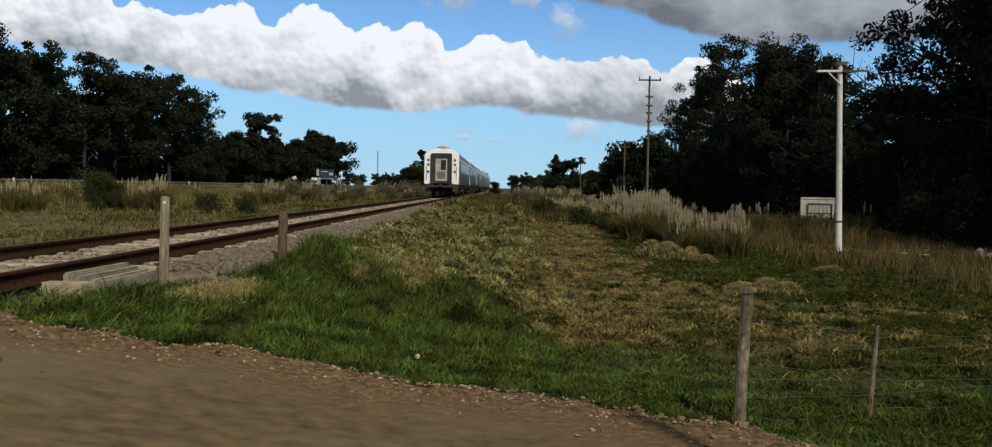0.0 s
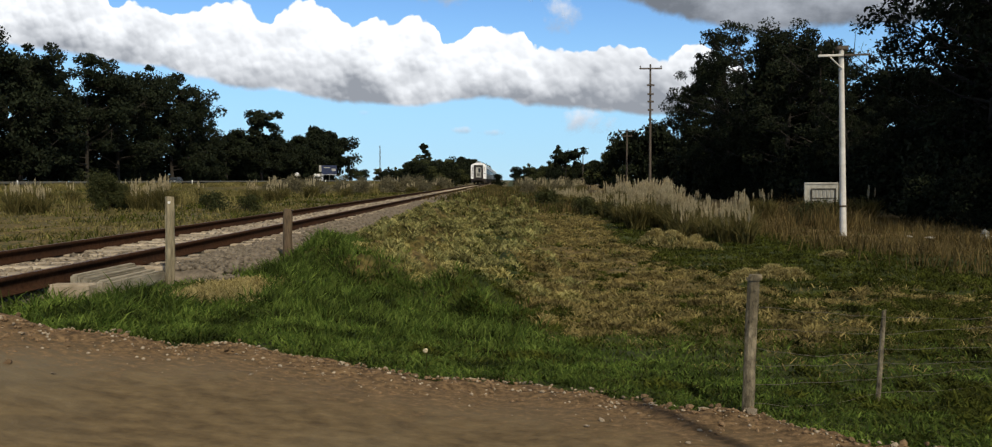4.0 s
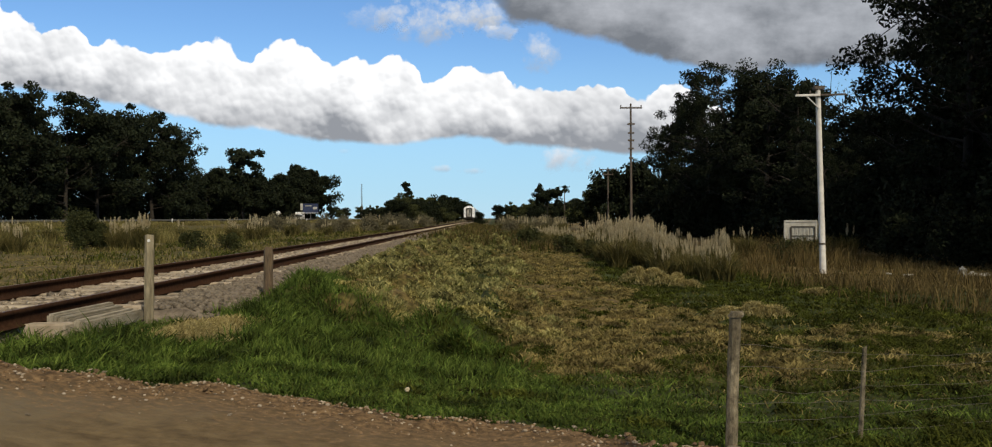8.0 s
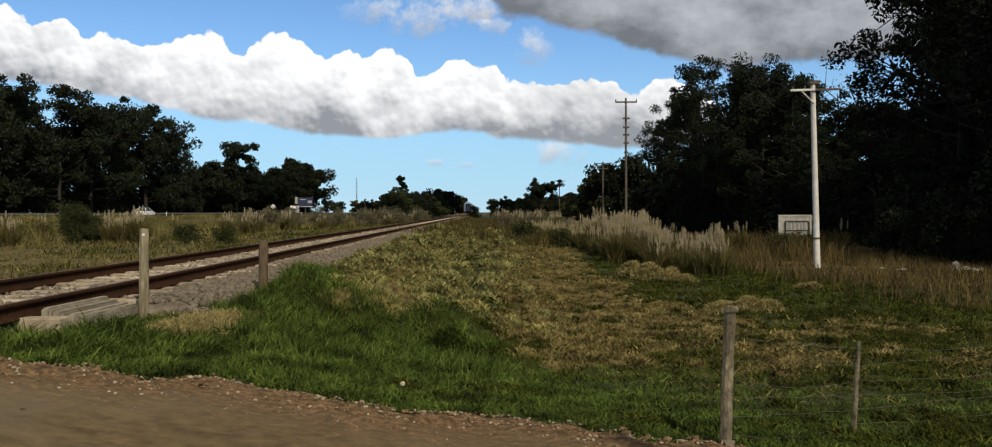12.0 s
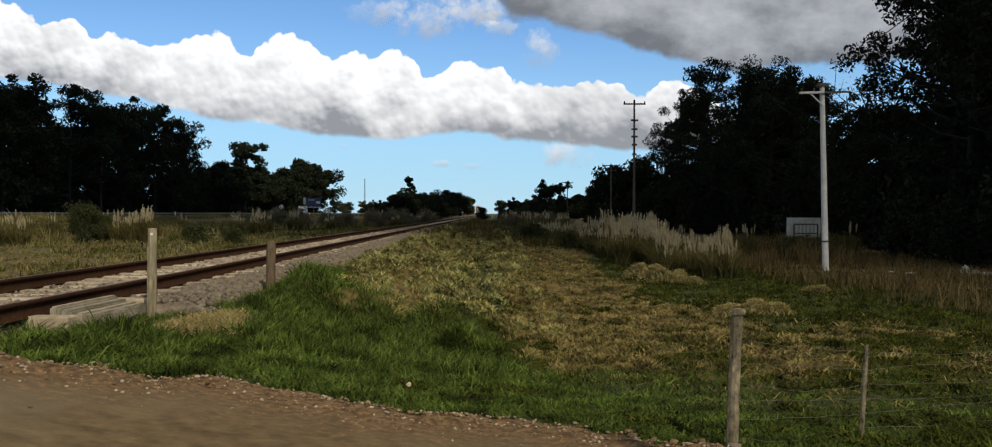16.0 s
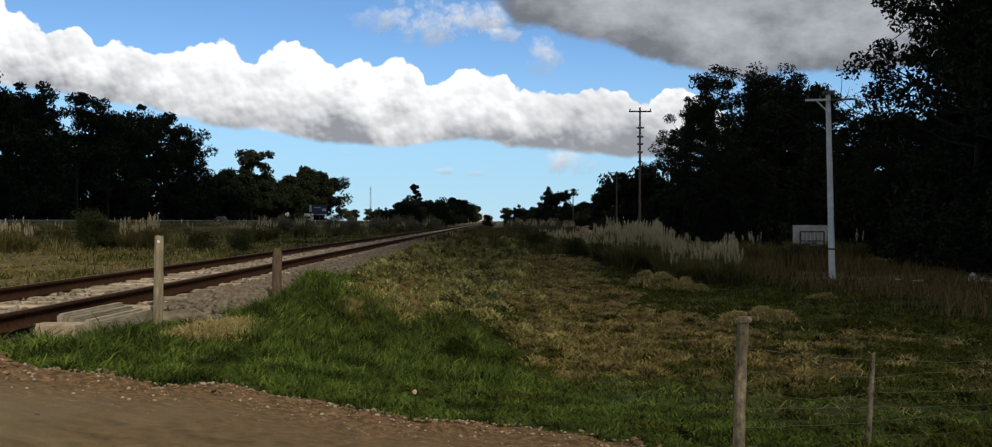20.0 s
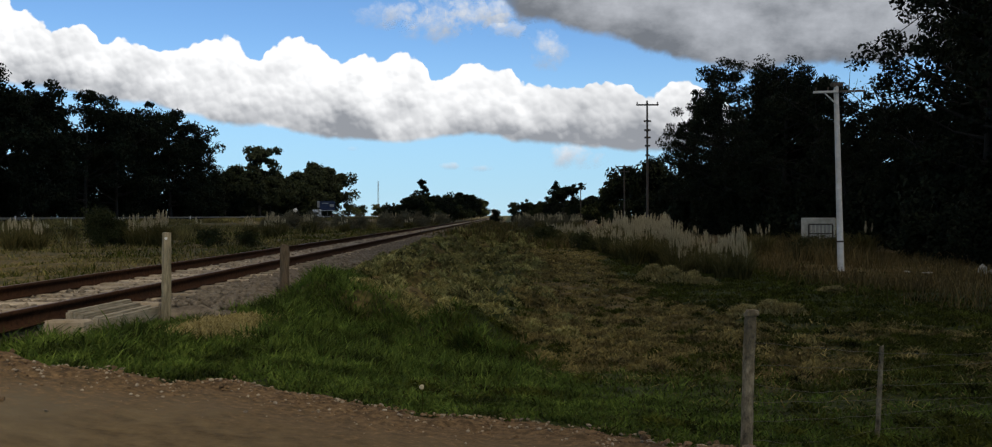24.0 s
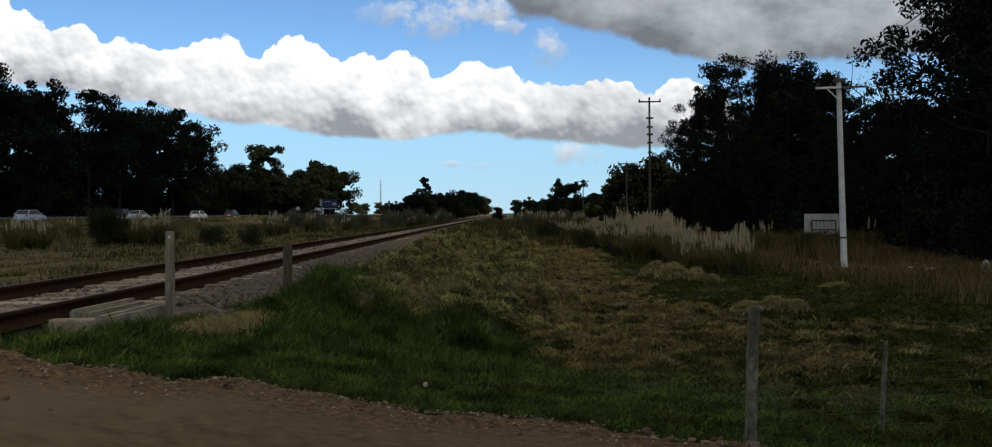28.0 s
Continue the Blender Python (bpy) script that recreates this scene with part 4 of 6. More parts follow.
def build_poles():
    p = crossarm_pole("utility_pole", 10.46, 28.0, 5.62, 0.105, 0.075, M_POLE, [], "pale concrete utility pole with a wooden crossarm above dry weeds", lean=-1.4)
    z = float(ground_z(10.46, 28.0))
    h = 5.42 - z
    arm = part("crossarm", boxed(-0.76, 0.02, -0.15, -0.08, h - 0.035, h + 0.035, 0.01), M_POLE, p, "pale half of the crossarm")
    part("crossarm", boxed(0.024, 0.84, -0.15, -0.08, h - 0.03, h + 0.03, 0.01), M_POLEW, p, "dark half of the crossarm")
    part("pole_cap", boxed(-0.16, 0.20, -0.10, 0.10, h + 0.16, h + 0.30, 0.03), M_POLEW, p, "dark fitting on the pole's top")
    for ix in (-0.68, -0.30, 0.35, 0.78):
        bm = rod((ix, -0.12, h + 0.05), (ix, -0.12, h + 0.14), 0.025, 0.03, 8)
        part("insulator", bm, M_POLEW, arm)
    part("brace", rod((-0.40, -0.12, h - 0.04), (0, -0.08, h - 0.42), 0.025, seg=6), M_POLE, p)
    part("band", rod((0, 0, 0.9), (0, 0, 0.96), 0.108, 0.108, 14), M_POLEW, p, "dark painted band")
    t = crossarm_pole("utility_pole", 9.4, 60.0, 9.3, 0.10, 0.06, M_POLEW, [(9.0, 1.5)], "tall dark timber pole with stacked crossarms", brace=False)
    zt = float(ground_z(9.4, 60.0))
    for hh, w in ((7.9, 0.5), (7.3, 0.42), (6.8, 0.42), (6.25, 0.36), (5.6, 0.3)):
        part("bracket", boxed(-w / 2, w / 2, -0.15, -0.08, hh - zt - 0.06, hh - zt + 0.06, 0.01), M_POLEW, t)
    crossarm_pole("utility_pole", 12.4, 95.0, 6.95, 0.10, 0.07, M_POLEW, [(6.75, 1.9), (6.2, 1.1)], "dark timber utility pole with two crossarms", brace=False)
    for x, y, top in ((12.2, 150, 7.0), (12.0, 205, 7.0)):
        crossarm_pole("utility_pole", x, y, top, 0.10, 0.07, M_POLEW, [(top - 0.2, 1.9)], "far dark timber utility pole", brace=False)
    m = empty("radio_mast", pose(-59, 400, 0.3), "thin grey mast on the horizon behind the trees", "mast")
    bm = bmesh.new()
    for a in range(3):
        c, s = math.cos(a * 2.094) * 0.35, math.sin(a * 2.094) * 0.35
        cyl(bm, (c, s, -0.5), (c * 0.6, s * 0.6, 17), 0.09, 0.07, 6)
    part("lattice", bm, M_POLEW, m)


build_poles()


def build_panel():
    x, y = 12.53, 36.0
    z = float(ground_z(x, y))
    p = empty("board_panel", pose(x, y, z, 0, 0, -4), "weathered pale sheet panel with a dark framed inset on legs", "board")
    h = 1.42 - z
    part("sheet", boxed(-0.62, 0.62, -0.03, 0.03, h - 1.0, h, 0.01), M_SHEET, p)
    for sx in (-0.66, 0.58):
        part("leg", boxed(sx, sx + 0.08, -0.05, 0.05, -0.2, h + 0.02, 0.01), M_SHEET, p)
    part("rail", boxed(-0.66, 0.66, -0.06, -0.032, h - 0.06, h + 0.02, 0.008), M_SHEET, p)
    dark = surface("dark_frame_timber", (0.02, 0.018, 0.014), (0.06, 0.052, 0.042), 8.0, 0.9, 0.2)
    for x0, x1, z0, z1 in ((-0.40, 0.56, 0.22, 0.27), (-0.42, -0.36, 0.27, 0.95), (0.52, 0.58, 0.27, 0.95), (-0.40, 0.56, 0.60, 0.64)):
        part("inset_bar", boxed(x0, x1, -0.075, -0.058, h - z1, h - z0, 0.004), dark, p, "dark bar of the framed inset")
    for i in range(6):
        part("slat", boxed(-0.40 + i * 0.15, -0.40 + i * 0.15 + 0.10, -0.055, -0.034, h - 0.95, h - 0.25, 0.006), surface_cache("grey_slat"), p)


_cache = {}


def surface_cache(key):
    if key not in _cache:
        _cache[key] = surface(key, (0.16, 0.16, 0.14), (0.26, 0.25, 0.22), 8.0, 0.9, 0.2)
    return _cache[key]


build_panel()


# ---- plants ----
def blades(pts, h, w, lean, seed, bend=0.35):
    """Three-sided curved blades at pts: five points and three faces each."""
    g = np.random.default_rng(seed)
    n = len(pts)
    a = g.uniform(0, 2 * np.pi, n)
    b = g.uniform(0, 2 * np.pi, n)
    side = np.stack([np.cos(a), np.sin(a), a * 0], -1) * (np.asarray(w) * g.uniform(0.7, 1.3, n))[:, None] * 0.5
    d = np.stack([np.cos(b), np.sin(b), b * 0], -1)
    hh = np.asarray(h) * np.ones(n)
    ln = (g.uniform(0.1, 1.0, n) * lean)[:, None]
    up = np.array([0, 0, 1.0])
    p0 = np.asarray(pts, float)
    m = p0 + up * (hh * 0.55)[:, None] + d * ln * (hh * bend)[:, None]
    t = p0 + up * (hh * (1 - 0.25 * ln[:, 0]))[:, None] + d * ln * hh[:, None]
    V = np.stack([p0 - side, p0 + side, m - side * 0.75, m + side * 0.75, t], 1)
    F = np.array([[0, 1, 3], [0, 3, 2], [2, 3, 4]])[None] + (np.arange(n) * 5)[:, None, None]
    return V.reshape(-1, 3), F.reshape(-1, 3)


def on_ground(x, y, sink=0.02):
    return np.stack([x, y, ground_z(x, y) - sink], -1)


def clumped(n, x0, x1, y0, y1, seed, clump=0.0, per=12, ypow=1.0):
    g = np.random.default_rng(seed)
    k = n if not clump else max(1, n // per)
    x = g.uniform(x0, x1, k)
    y = y0 + (y1 - y0) * g.random(k) ** ypow
    if clump:
        x = np.repeat(x, per) + g.normal(0, clump, k * per)
        y = np.repeat(y, per) + g.normal(0, clump, k * per)
    return x, y


def stuff(name, sets, material, label, category="grass"):
    Vs, Fs, o = [], [], 0
    for V, F in sets:
        Vs.append(V)
        Fs.append(F + o)
        o += len(V)
    ob = new(name, fast_mesh(name, np.concatenate(Vs), np.concatenate(Fs), material))
    return tagged(ob, label, category, kind="stuff")


def grass_all():
    g = np.random.default_rng(21)
    # lush verge along the dirt road; it ends along a slanting line below the bank
    sets = []
    line = lambda x, y: y - np.interp(x, [-3.4, -2.9, -2.4, -1.1, 0.24, 2.0, 4.0], [19.5, 16.6, 14.2, 12.0, 10.9, 9.9, 9.0]) + (fbm(x * 1.5, y * 0.8, 2) - 0.45) * 2.4
    hole = lambda x, y: np.hypot((x + 3.15) / 0.42, (y - 9.6) / 1.0) < 1
    x, y = clumped(120000, -4.55, 6.5, 3.5, 14.5, 1, 0.06, 16)
    e = edge_y(x) - 0.05 + (vnoise(x * 2.3, x * 0 + 4) - 0.5) * 0.12
    patch = fbm(x * 1.3, y * 1.3, 3)
    lush = np.clip(1 - dryness(x, y) * 1.5, 0, 1)
    keep = (y > e) & (g.random(len(x)) < (0.25 + 0.75 * lush * sstep(8.0, 3.5, y - e)) * (0.35 + 1.4 * patch) * sstep(1.2, -0.6, line(x, y))) & (x < 8 - 0.3 * y)
    keep &= ~((x < -3.92) & (y > 8.35)) & ~((x < -3.35) & (y > 10.4)) & ~hole(x, y) & ~((x > -0.5) & (y > 11.5))
    x, y = x[keep], y[keep]
    tall = 0.070 + 0.075 * sstep(0.1, 1.4, y - edge_y(x)) * sstep(1.2, -1.8, x) + 0.10 * sstep(-2.6, -3.8, x) * sstep(9.5, 8.5, y) + 0.10 * np.maximum(fbm(x * 1.7, y * 1.7, 2) - 0.35, 0)
    sets.append(blades(on_ground(x, y), tall * g.uniform(0.40, 1.15, len(x)) * np.where(g.random(len(x)) < 0.02, 1.7, 1.0), 0.015 + 0 * x, 1.8, 2, 0.5))
    # short dense turf right behind the road's edge
    x, y = clumped(120000, -4.6, 4.6, 4.0, 9.6, 41, 0.05, 12)
    d = y - edge_y(x) + (vnoise(x * 4.1, x * 0 + 2) - 0.5) * 0.22
    keep = (d > -0.06) & (d < 2.4) & (g.random(len(x)) < sstep(2.4, 0.9, d) * (0.4 + 1.2 * fbm(x * 2, y * 2, 2))) & ~((x < -3.92) & (y > 8.7)) & ~hole(x, y)
    x, y = x[keep], y[keep]
    sets.append(blades(on_ground(x, y, 0.01), (0.05 + 0.03 * sstep(0.5, -2.5, x)) * g.uniform(0.5, 1.4, len(x)), 0.013 + 0 * x, 1.8, 42, 0.5))
    # green hollow beside the mown strip
    x, y = clumped(42000, 2.4, 10.5, 11.0, 36, 43, 0.12, 20, 1.2)
    keep = g.random(len(x)) < 1.3 * (dryness(x, y) < 0.3) * sstep(10.5, 8.5, x) * sstep(11, 15, y) * sstep(36, 31, y) * (0.25 + 1.5 * fbm(x * 0.8, y * 0.5, 3))
    x, y = x[keep], y[keep]
    hollow = blades(on_ground(x, y), g.uniform(0.05, 0.15, len(x)), 0.028 + 0 * x, 1.8, 44, 0.5)
    x, y = clumped(26000, -3.4, 0.2, 9.0, 19, 3, 0.16, 30)
    keep = (g.random(len(x)) < sstep(1.5, -0.8, line(x, y))) & ~hole(x, y)
    x, y = x[keep], y[keep]
    sets.append(blades(on_ground(x, y), g.uniform(0.10, 0.24, len(x)), 0.017 + 0 * x, 1.4, 4, 0.5))
    stuff("lush_grass", sets, M_LUSH, "lush green roadside grass on the verge and bank")
    stuff("hollow_grass", [hollow], M_SWARD, "olive green grass in the hollow beside the mown strip")
    # meadow in the field
    x, y = clumped(120000, -3.0, 17, 5.0, 48, 5, 0.12, 24, 1.7)
    keep = (y > edge_y(x) + 0.1) & (g.random(len(x)) < 1.0 - dryness(x, y) * 1.05)
    x, y = x[keep], y[keep]
    stuff("meadow_grass", [blades(on_ground(x, y), g.uniform(0.025, 0.10, len(x)) * (1 + y / 60), 0.012 + 0.0008 * y, 2.0, 6, 0.5)], M_MEADOW, "short mixed green meadow grass")
    # short mixed sward between the verge and the mown strip
    x, y = clumped(190000, -0.9, 8.5, 4.3, 14.5, 45, 0.10, 30)
    d = y - edge_y(x)
    keep = (d > 0.0) & (g.random(len(x)) < (0.3 + 1.3 * fbm(x * 1.1, y * 1.1, 3)) * sstep(14.5, 11.5, y) * sstep(-1.6, 0.6, line(x, y))) & (x < 1.0 + 0.62 * y)
    x, y = x[keep], y[keep]
    tan = g.random(len(x)) < 0.10 + 0.75 * sstep(0.42, 0.60, fbm(x * 0.8 + 7, y * 0.8, 3)) * sstep(6.0, 8.5, y)
    hs = (0.02 + 0.10 * fbm(x * 1.6, y * 1.6, 2)) * g.uniform(0.5, 1.3, len(x))
    stuff("sward_grass", [blades(on_ground(x[~tan], y[~tan], 0.01), hs[~tan], 0.010 + 0.0004 * y[~tan], 1.9, 46, 0.5)], M_SWARD, "short dark green sward on the meadow")
    stuff("withered_grass", [blades(on_ground(x[tan], y[tan], 0.01), hs[tan] * 0.6, 0.008 + 0.0004 * y[tan], 2.6, 47, 0.5)], M_WITHER, "withered straw blades among the sward")
    # mown hay
    x, y = clumped(110000, -2.0, 9, 7.5, 60, 7, 0.13, 30, 1.4)
    dd = dryness(x, y)
    keep = (y > edge_y(x) + 0.3) & (g.random(len(x)) < dd * 1.3 * (0.1 + 1.6 * fbm(x * 0.9, y * 0.9, 3)))
    x, y = x[keep], y[keep]
    hay = blades(on_ground(x, y, 0.0), g.uniform(0.025, 0.08, len(x)) * (1 + y / 60), 0.006 + 0.0009 * y, 3.0, 8, 0.5)
    x2, y2 = clumped(5200, -3.5, -2.8, 8.8, 10.5, 9, 0.10, 40)
    stuff("hay_patch", [blades(on_ground(x2, y2, 0.0), g.uniform(0.04, 0.11, len(x2)), 0.013 + 0 * x2, 2.4, 11, 0.5)], M_HAY, "pale patch of dry hay at the foot of the post")
    # windrows left by the mower
    x4 = np.concatenate([g.uniform(0, 5.5, 500) for k in range(14)])
    y4 = np.repeat(np.linspace(12, 40, 14), 500)
    y4 = y4 + 0.35 * np.sin(x4 * 0.9 + y4) + g.normal(0, 0.10, len(x4)) + (x4 - 2.5) * -0.25
    keep = (fbm(x4 * 0.7 + 3, y4 * 0.4, 2) > 0.40) & (dryness(x4, y4) > 0.25)
    x4, y4 = x4[keep], y4[keep]
    hay4 = blades(on_ground(x4, y4, 0), g.uniform(0.04, 0.11, len(x4)), 0.014 + 0.0009 * y4, 2.6, 13, 0.5)
    stuff("dry_grass", [hay, hay4], M_DRY, "mown straw-coloured dry grass lying in the meadow")
    # tussocks on the bank
    kx, ky = g.uniform(-3.15, 1.2, 2300), 9.0 + 60 * g.random(2300) ** 1.6
    keep = (line(kx, ky) > 0) & (g.random(2300) < (0.22 + 1.0 * sstep(0.36, 0.56, fbm(kx * 1.1, ky * 0.5, 2))) * (0.10 + 0.9 * sstep(0.6, -0.9, kx - 0.05 * (ky - 11)))) & ((kx > -3.1) | (ky > 12))
    kx, ky = kx[keep], ky[keep]

    def tufts(kx, ky, r0, r1, per, seed, lift=0.6):
        rr = np.repeat(g.uniform(r0, r1, len(kx)), per)
        ang, rad = g.uniform(0, 6.283, len(kx) * per), np.sqrt(g.random(len(kx) * per))
        x5, y5 = np.repeat(kx, per) + np.cos(ang) * rad * rr, np.repeat(ky, per) + np.sin(ang) * rad * rr
        P5 = on_ground(x5, y5)
        P5[:, 2] += lift * rr * (1 - rad ** 2)
        return blades(P5, (0.05 + 0.15 * rr) * g.uniform(0.6, 1.2, len(x5)), 0.010 + 0.0009 * y5, 2.2, seed, 0.5)

    stuff("tussock_grass", [tufts(kx, ky, 0.10, 0.34, 135, 15)], M_TUFT, "yellow-green grass tussocks on the railway bank")
    # pale ridges of dry tufts that run down the bank
    rx, ry = [], []
    for (xa, ya), (xb, yb), n in (((-2.5, 14.9), (-0.9, 12.4), 44), ((-2.95, 23.5), (-0.5, 16.4), 60), ((-3.2, 19.0), (-1.4, 15.2), 40), ((-3.3, 36), (-0.5, 25.5), 50), ((-3.0, 29), (-1.0, 21), 40), ((-0.4, 14.2), (1.2, 12.0), 16)):
        u = g.random(n)
        rx.append(xa + (xb - xa) * u + g.normal(0, 0.10, n))
        ry.append(ya + (yb - ya) * u + g.normal(0, 0.22, n))
    stuff("straw_tufts", [tufts(np.concatenate(rx), np.concatenate(ry), 0.09, 0.22, 150, 16)], M_STRAW, "pale ridges of dry tufts down the bank")
    # matted clumps left on the mown strip and in the sward beside it
    kx, ky = g.uniform(-0.8, 6.5, 2600), 9.3 + 28 * g.random(2600) ** 1.3
    keep = g.random(2600) < sstep(0.22, 0.60, dryness(kx, ky)) * (0.15 + 1.1 * sstep(0.30, 0.52, fbm(kx * 0.8, ky * 1.2, 2)))
    stuff("hay_mats", [tufts(kx[keep], ky[keep], 0.08, 0.22, 80, 17, 0.40)], M_DRY, "matted clumps of mown hay on the strip")
    kx, ky = g.uniform(-0.9, 8.5, 2000), 5.3 + 19 * g.random(2000) ** 1.25
    keep = (g.random(2000) < sstep(0.85, 0.25, dryness(kx, ky))) & (ky > edge_y(kx) + 0.5) & (g.random(2000) < 0.15 + 1.0 * sstep(0.34, 0.52, fbm(kx * 0.9 + 2, ky * 1.1, 2)))
    stuff("sward_tufts", [tufts(kx[keep], ky[keep], 0.06, 0.17, 80, 18, 0.45)], M_SWARD, "low green tufts in the meadow beside the fence")
    # heaps of cut grass
    hs = []
    for i, (hx, hy, rx, ry, hz) in enumerate(((4.72, 23.3, 0.45, 0.35, 0.30), (4.26, 23.4, 0.42, 0.35, 0.46), (3.86, 24.0, 0.42, 0.32, 0.38), (5.08, 23.1, 0.32, 0.3, 0.18), (4.2, 15.8, 0.32, 0.28, 0.18), (4.55, 15.7, 0.32, 0.28, 0.22), (4.9, 15.6, 0.28, 0.2, 0.14), (7.15, 19.6, 0.25, 0.2, 0.12))):
        k = 1500
        q = g.normal(0, 0.5, (k, 2))
        x, y = hx + q[:, 0] * rx, hy + q[:, 1] * ry
        P = on_ground(x, y, 0)
        P[:, 2] += hz * np.exp(-(q ** 2).sum(1) ** 2 * 0.9) * (0.30 + 1.4 * fbm(x * 4.5, y * 4.5, 2)) - 0.03
        hs.append(blades(P, g.uniform(0.05, 0.13, k), 0.02 + 0 * x, 2.0, 30 + i))
    stuff("cut_grass_heaps", hs, M_HAY, "low pale heaps of cut grass in the meadow", "hay heap")
    # brown weeds by the wood
    x, y = clumped(40000, 6.5, 30, 12.5, 42, 13, 0.25, 30)
    dn = sstep(6.9, 9.0, x) * sstep(17.2, 21.5, y + 2.8 * np.maximum(x - 7.2, 0))
    keep = g.random(len(x)) < dn
    x, y = x[keep], y[keep]
    stuff("brown_weeds", [blades(on_ground(x, y), g.uniform(0.2, 0.55, len(x)) * (0.35 + 1.3 * fbm(x * 0.6, y * 0.6, 3)) * (0.22 + 0.78 * sstep(18.5, 11.5, x)) * (1 + 1.5 * sstep(9.0, 10.5, x) * sstep(15.5, 13.5, x) * sstep(29.5, 32, y)), 0.02 + 0 * x, 0.8, 14)], M_BROWN, "tall brown dry weeds at the edge of the wood")
    # field across the track
    x, y = clumped(84000, -56, -7.8, 8, 120, 15, 0.40, 40, 1.3)
    keep = (x > -1.0 * y - 8) & (y > 10)
    x, y = x[keep], y[keep]
    n1 = g.random(len(x)) < 0.2 + 0.7 * (fbm(x * 0.25 + 9, y * 0.2, 2) > 0.40)
    hgt = g.uniform(0.10, 0.36, len(x)) * (0.4 + 1.2 * fbm(x * 0.3, y * 0.3, 3))
    stuff("field_grass", [blades(on_ground(x[~n1], y[~n1]), hgt[~n1], 0.018 + 0.0006 * y[~n1], 1.4, 16, 0.5)], M_FIELD, "tall tan grass in the field across the track")
    stuff("field_weeds", [blades(on_ground(x[n1], y[n1]), hgt[n1] * 1.1, 0.020 + 0.0006 * y[n1], 1.3, 17, 0.5)], M_SWARD, "green weeds among tan grass across the track")
    x, y = clumped(32000, -26, -7.5, 9, 36, 51, 0.25, 30, 1.3)
    stuff("bank_grass", [blades(on_ground(x, y), g.uniform(0.04, 0.16, len(x)) * (0.4 + 1.2 * fbm(x * 0.7, y * 0.7, 2)), 0.014 + 0.0006 * y, 1.9, 52, 0.5)], M_FIELD, "short tan grass at the foot of the far bank")
    # rank weeds in front of the highway
    x, y = clumped(22000, -50, -15, 46, 125, 53, 0.5, 60)
    keep = (x > -0.62 * y) & (g.random(len(x)) < 0.15 + 1.2 * sstep(0.38, 0.55, fbm(x * 0.22, y * 0.10, 2)))
    x, y = x[keep], y[keep]
    stuff("rank_weeds", [blades(on_ground(x, y), g.uniform(0.3, 1.0, len(x)), 0.05 + 0 * x, 0.8, 54, 0.5)], M_FIELD, "rank brown weeds in front of the highway")
    x, y = clumped(24000, -51.5, -45, 60, 340, 55, 0.5, 40)
    stuff("verge_weeds", [blades(on_ground(x, y), g.uniform(0.25, 0.75, len(x)) * (0.5 + fbm(x * 0.3, y * 0.08, 2)), 0.09 + 0 * x, 0.9, 56, 0.5)], M_FIELD, "tall dry weeds along the highway verge")
    # strip along the track into the distance
    x, y = clumped(26000, -3.7, 8, 45, 190, 18, 0.5, 30, 1.2)
    n1 = g.random(len(x)) < 0.5
    stuff("far_dry_grass", [blades(on_ground(x[n1], y[n1]), g.uniform(0.2, 0.7, n1.sum()), 0.05 + 0 * x[n1], 0.8, 19)], M_BROWN, "rank dry grass along the far track")
    stuff("far_green_grass", [blades(on_ground(x[~n1], y[~n1]), g.uniform(0.2, 0.6, (~n1).sum()), 0.05 + 0 * x[~n1], 0.8, 20)], M_MEADOW, "rank green grass along the far track")


grass_all()


def pampas(seed, h=1.9, plumes=18, name="pampas_grass"):
    g = np.random.default_rng(seed)
    root = empty(name, pose(0, 0, -500), "clump of pampas grass with pale feathery plumes", "pampas grass", "pampas clumps")
    n = 460
    r = 0.42 * np.sqrt(g.random(n))
    a = g.uniform(0, 6.283, n)
    P = np.stack([r * np.cos(a), r * np.sin(a), -0.05 + 0 * r], -1)
    V, F = blades(P, g.uniform(0.5, 1.2, n) * h * 0.76, 0.045 + 0 * r, 0.85, seed + 1)
    hang(new("leaves", fast_mesh("leaves", V, F, M_PLEAF)), root)
    pv, pf, o = [], [], 0
    for i in range(plumes):
        aa, rr = g.uniform(0, 6.283), 0.28 * math.sqrt(g.random())
        base = np.array([rr * math.cos(aa), rr * math.sin(aa), 0])
        ln = g.uniform(0.02, 0.28)
        top = base + np.array([math.cos(aa) * ln, math.sin(aa) * ln, h * g.uniform(0.80, 1.10)])
        pl = g.uniform(0.34, 0.52)
        # stalk
        q = np.stack([base + [0.008, 0, 0], base - [0.008, 0, 0], top], 0)
        pv.append(q)
        pf.append(np.array([[0, 1, 2]]) + o)
        o += 3
        m = 44
        u = g.random(m)
        c = top[None] - (top - base)[None] * ((1 - u) * pl / h)[:, None]
        ang = g.uniform(0, 6.283, m)
        spread = 0.085 * np.sin(np.pi * (0.12 + 0.85 * u)) + 0.015
        tip = c + np.stack([np.cos(ang) * spread, np.sin(ang) * spread, 0.10 + 0.05 * g.random(m)], -1)
        sd = np.stack([-np.sin(ang), np.cos(ang), 0 * ang], -1) * 0.014
        q = np.stack([c - sd, c + sd, tip], 1).reshape(-1, 3)
        pv.append(q)
        pf.append(np.arange(m * 3).reshape(-1, 3) + o)
        o += m * 3
    hang(new("plumes", fast_mesh("plumes", np.concatenate(pv), np.concatenate(pf), M_PLUME)), root)["label"] = "pale feathery plumes"
    return root


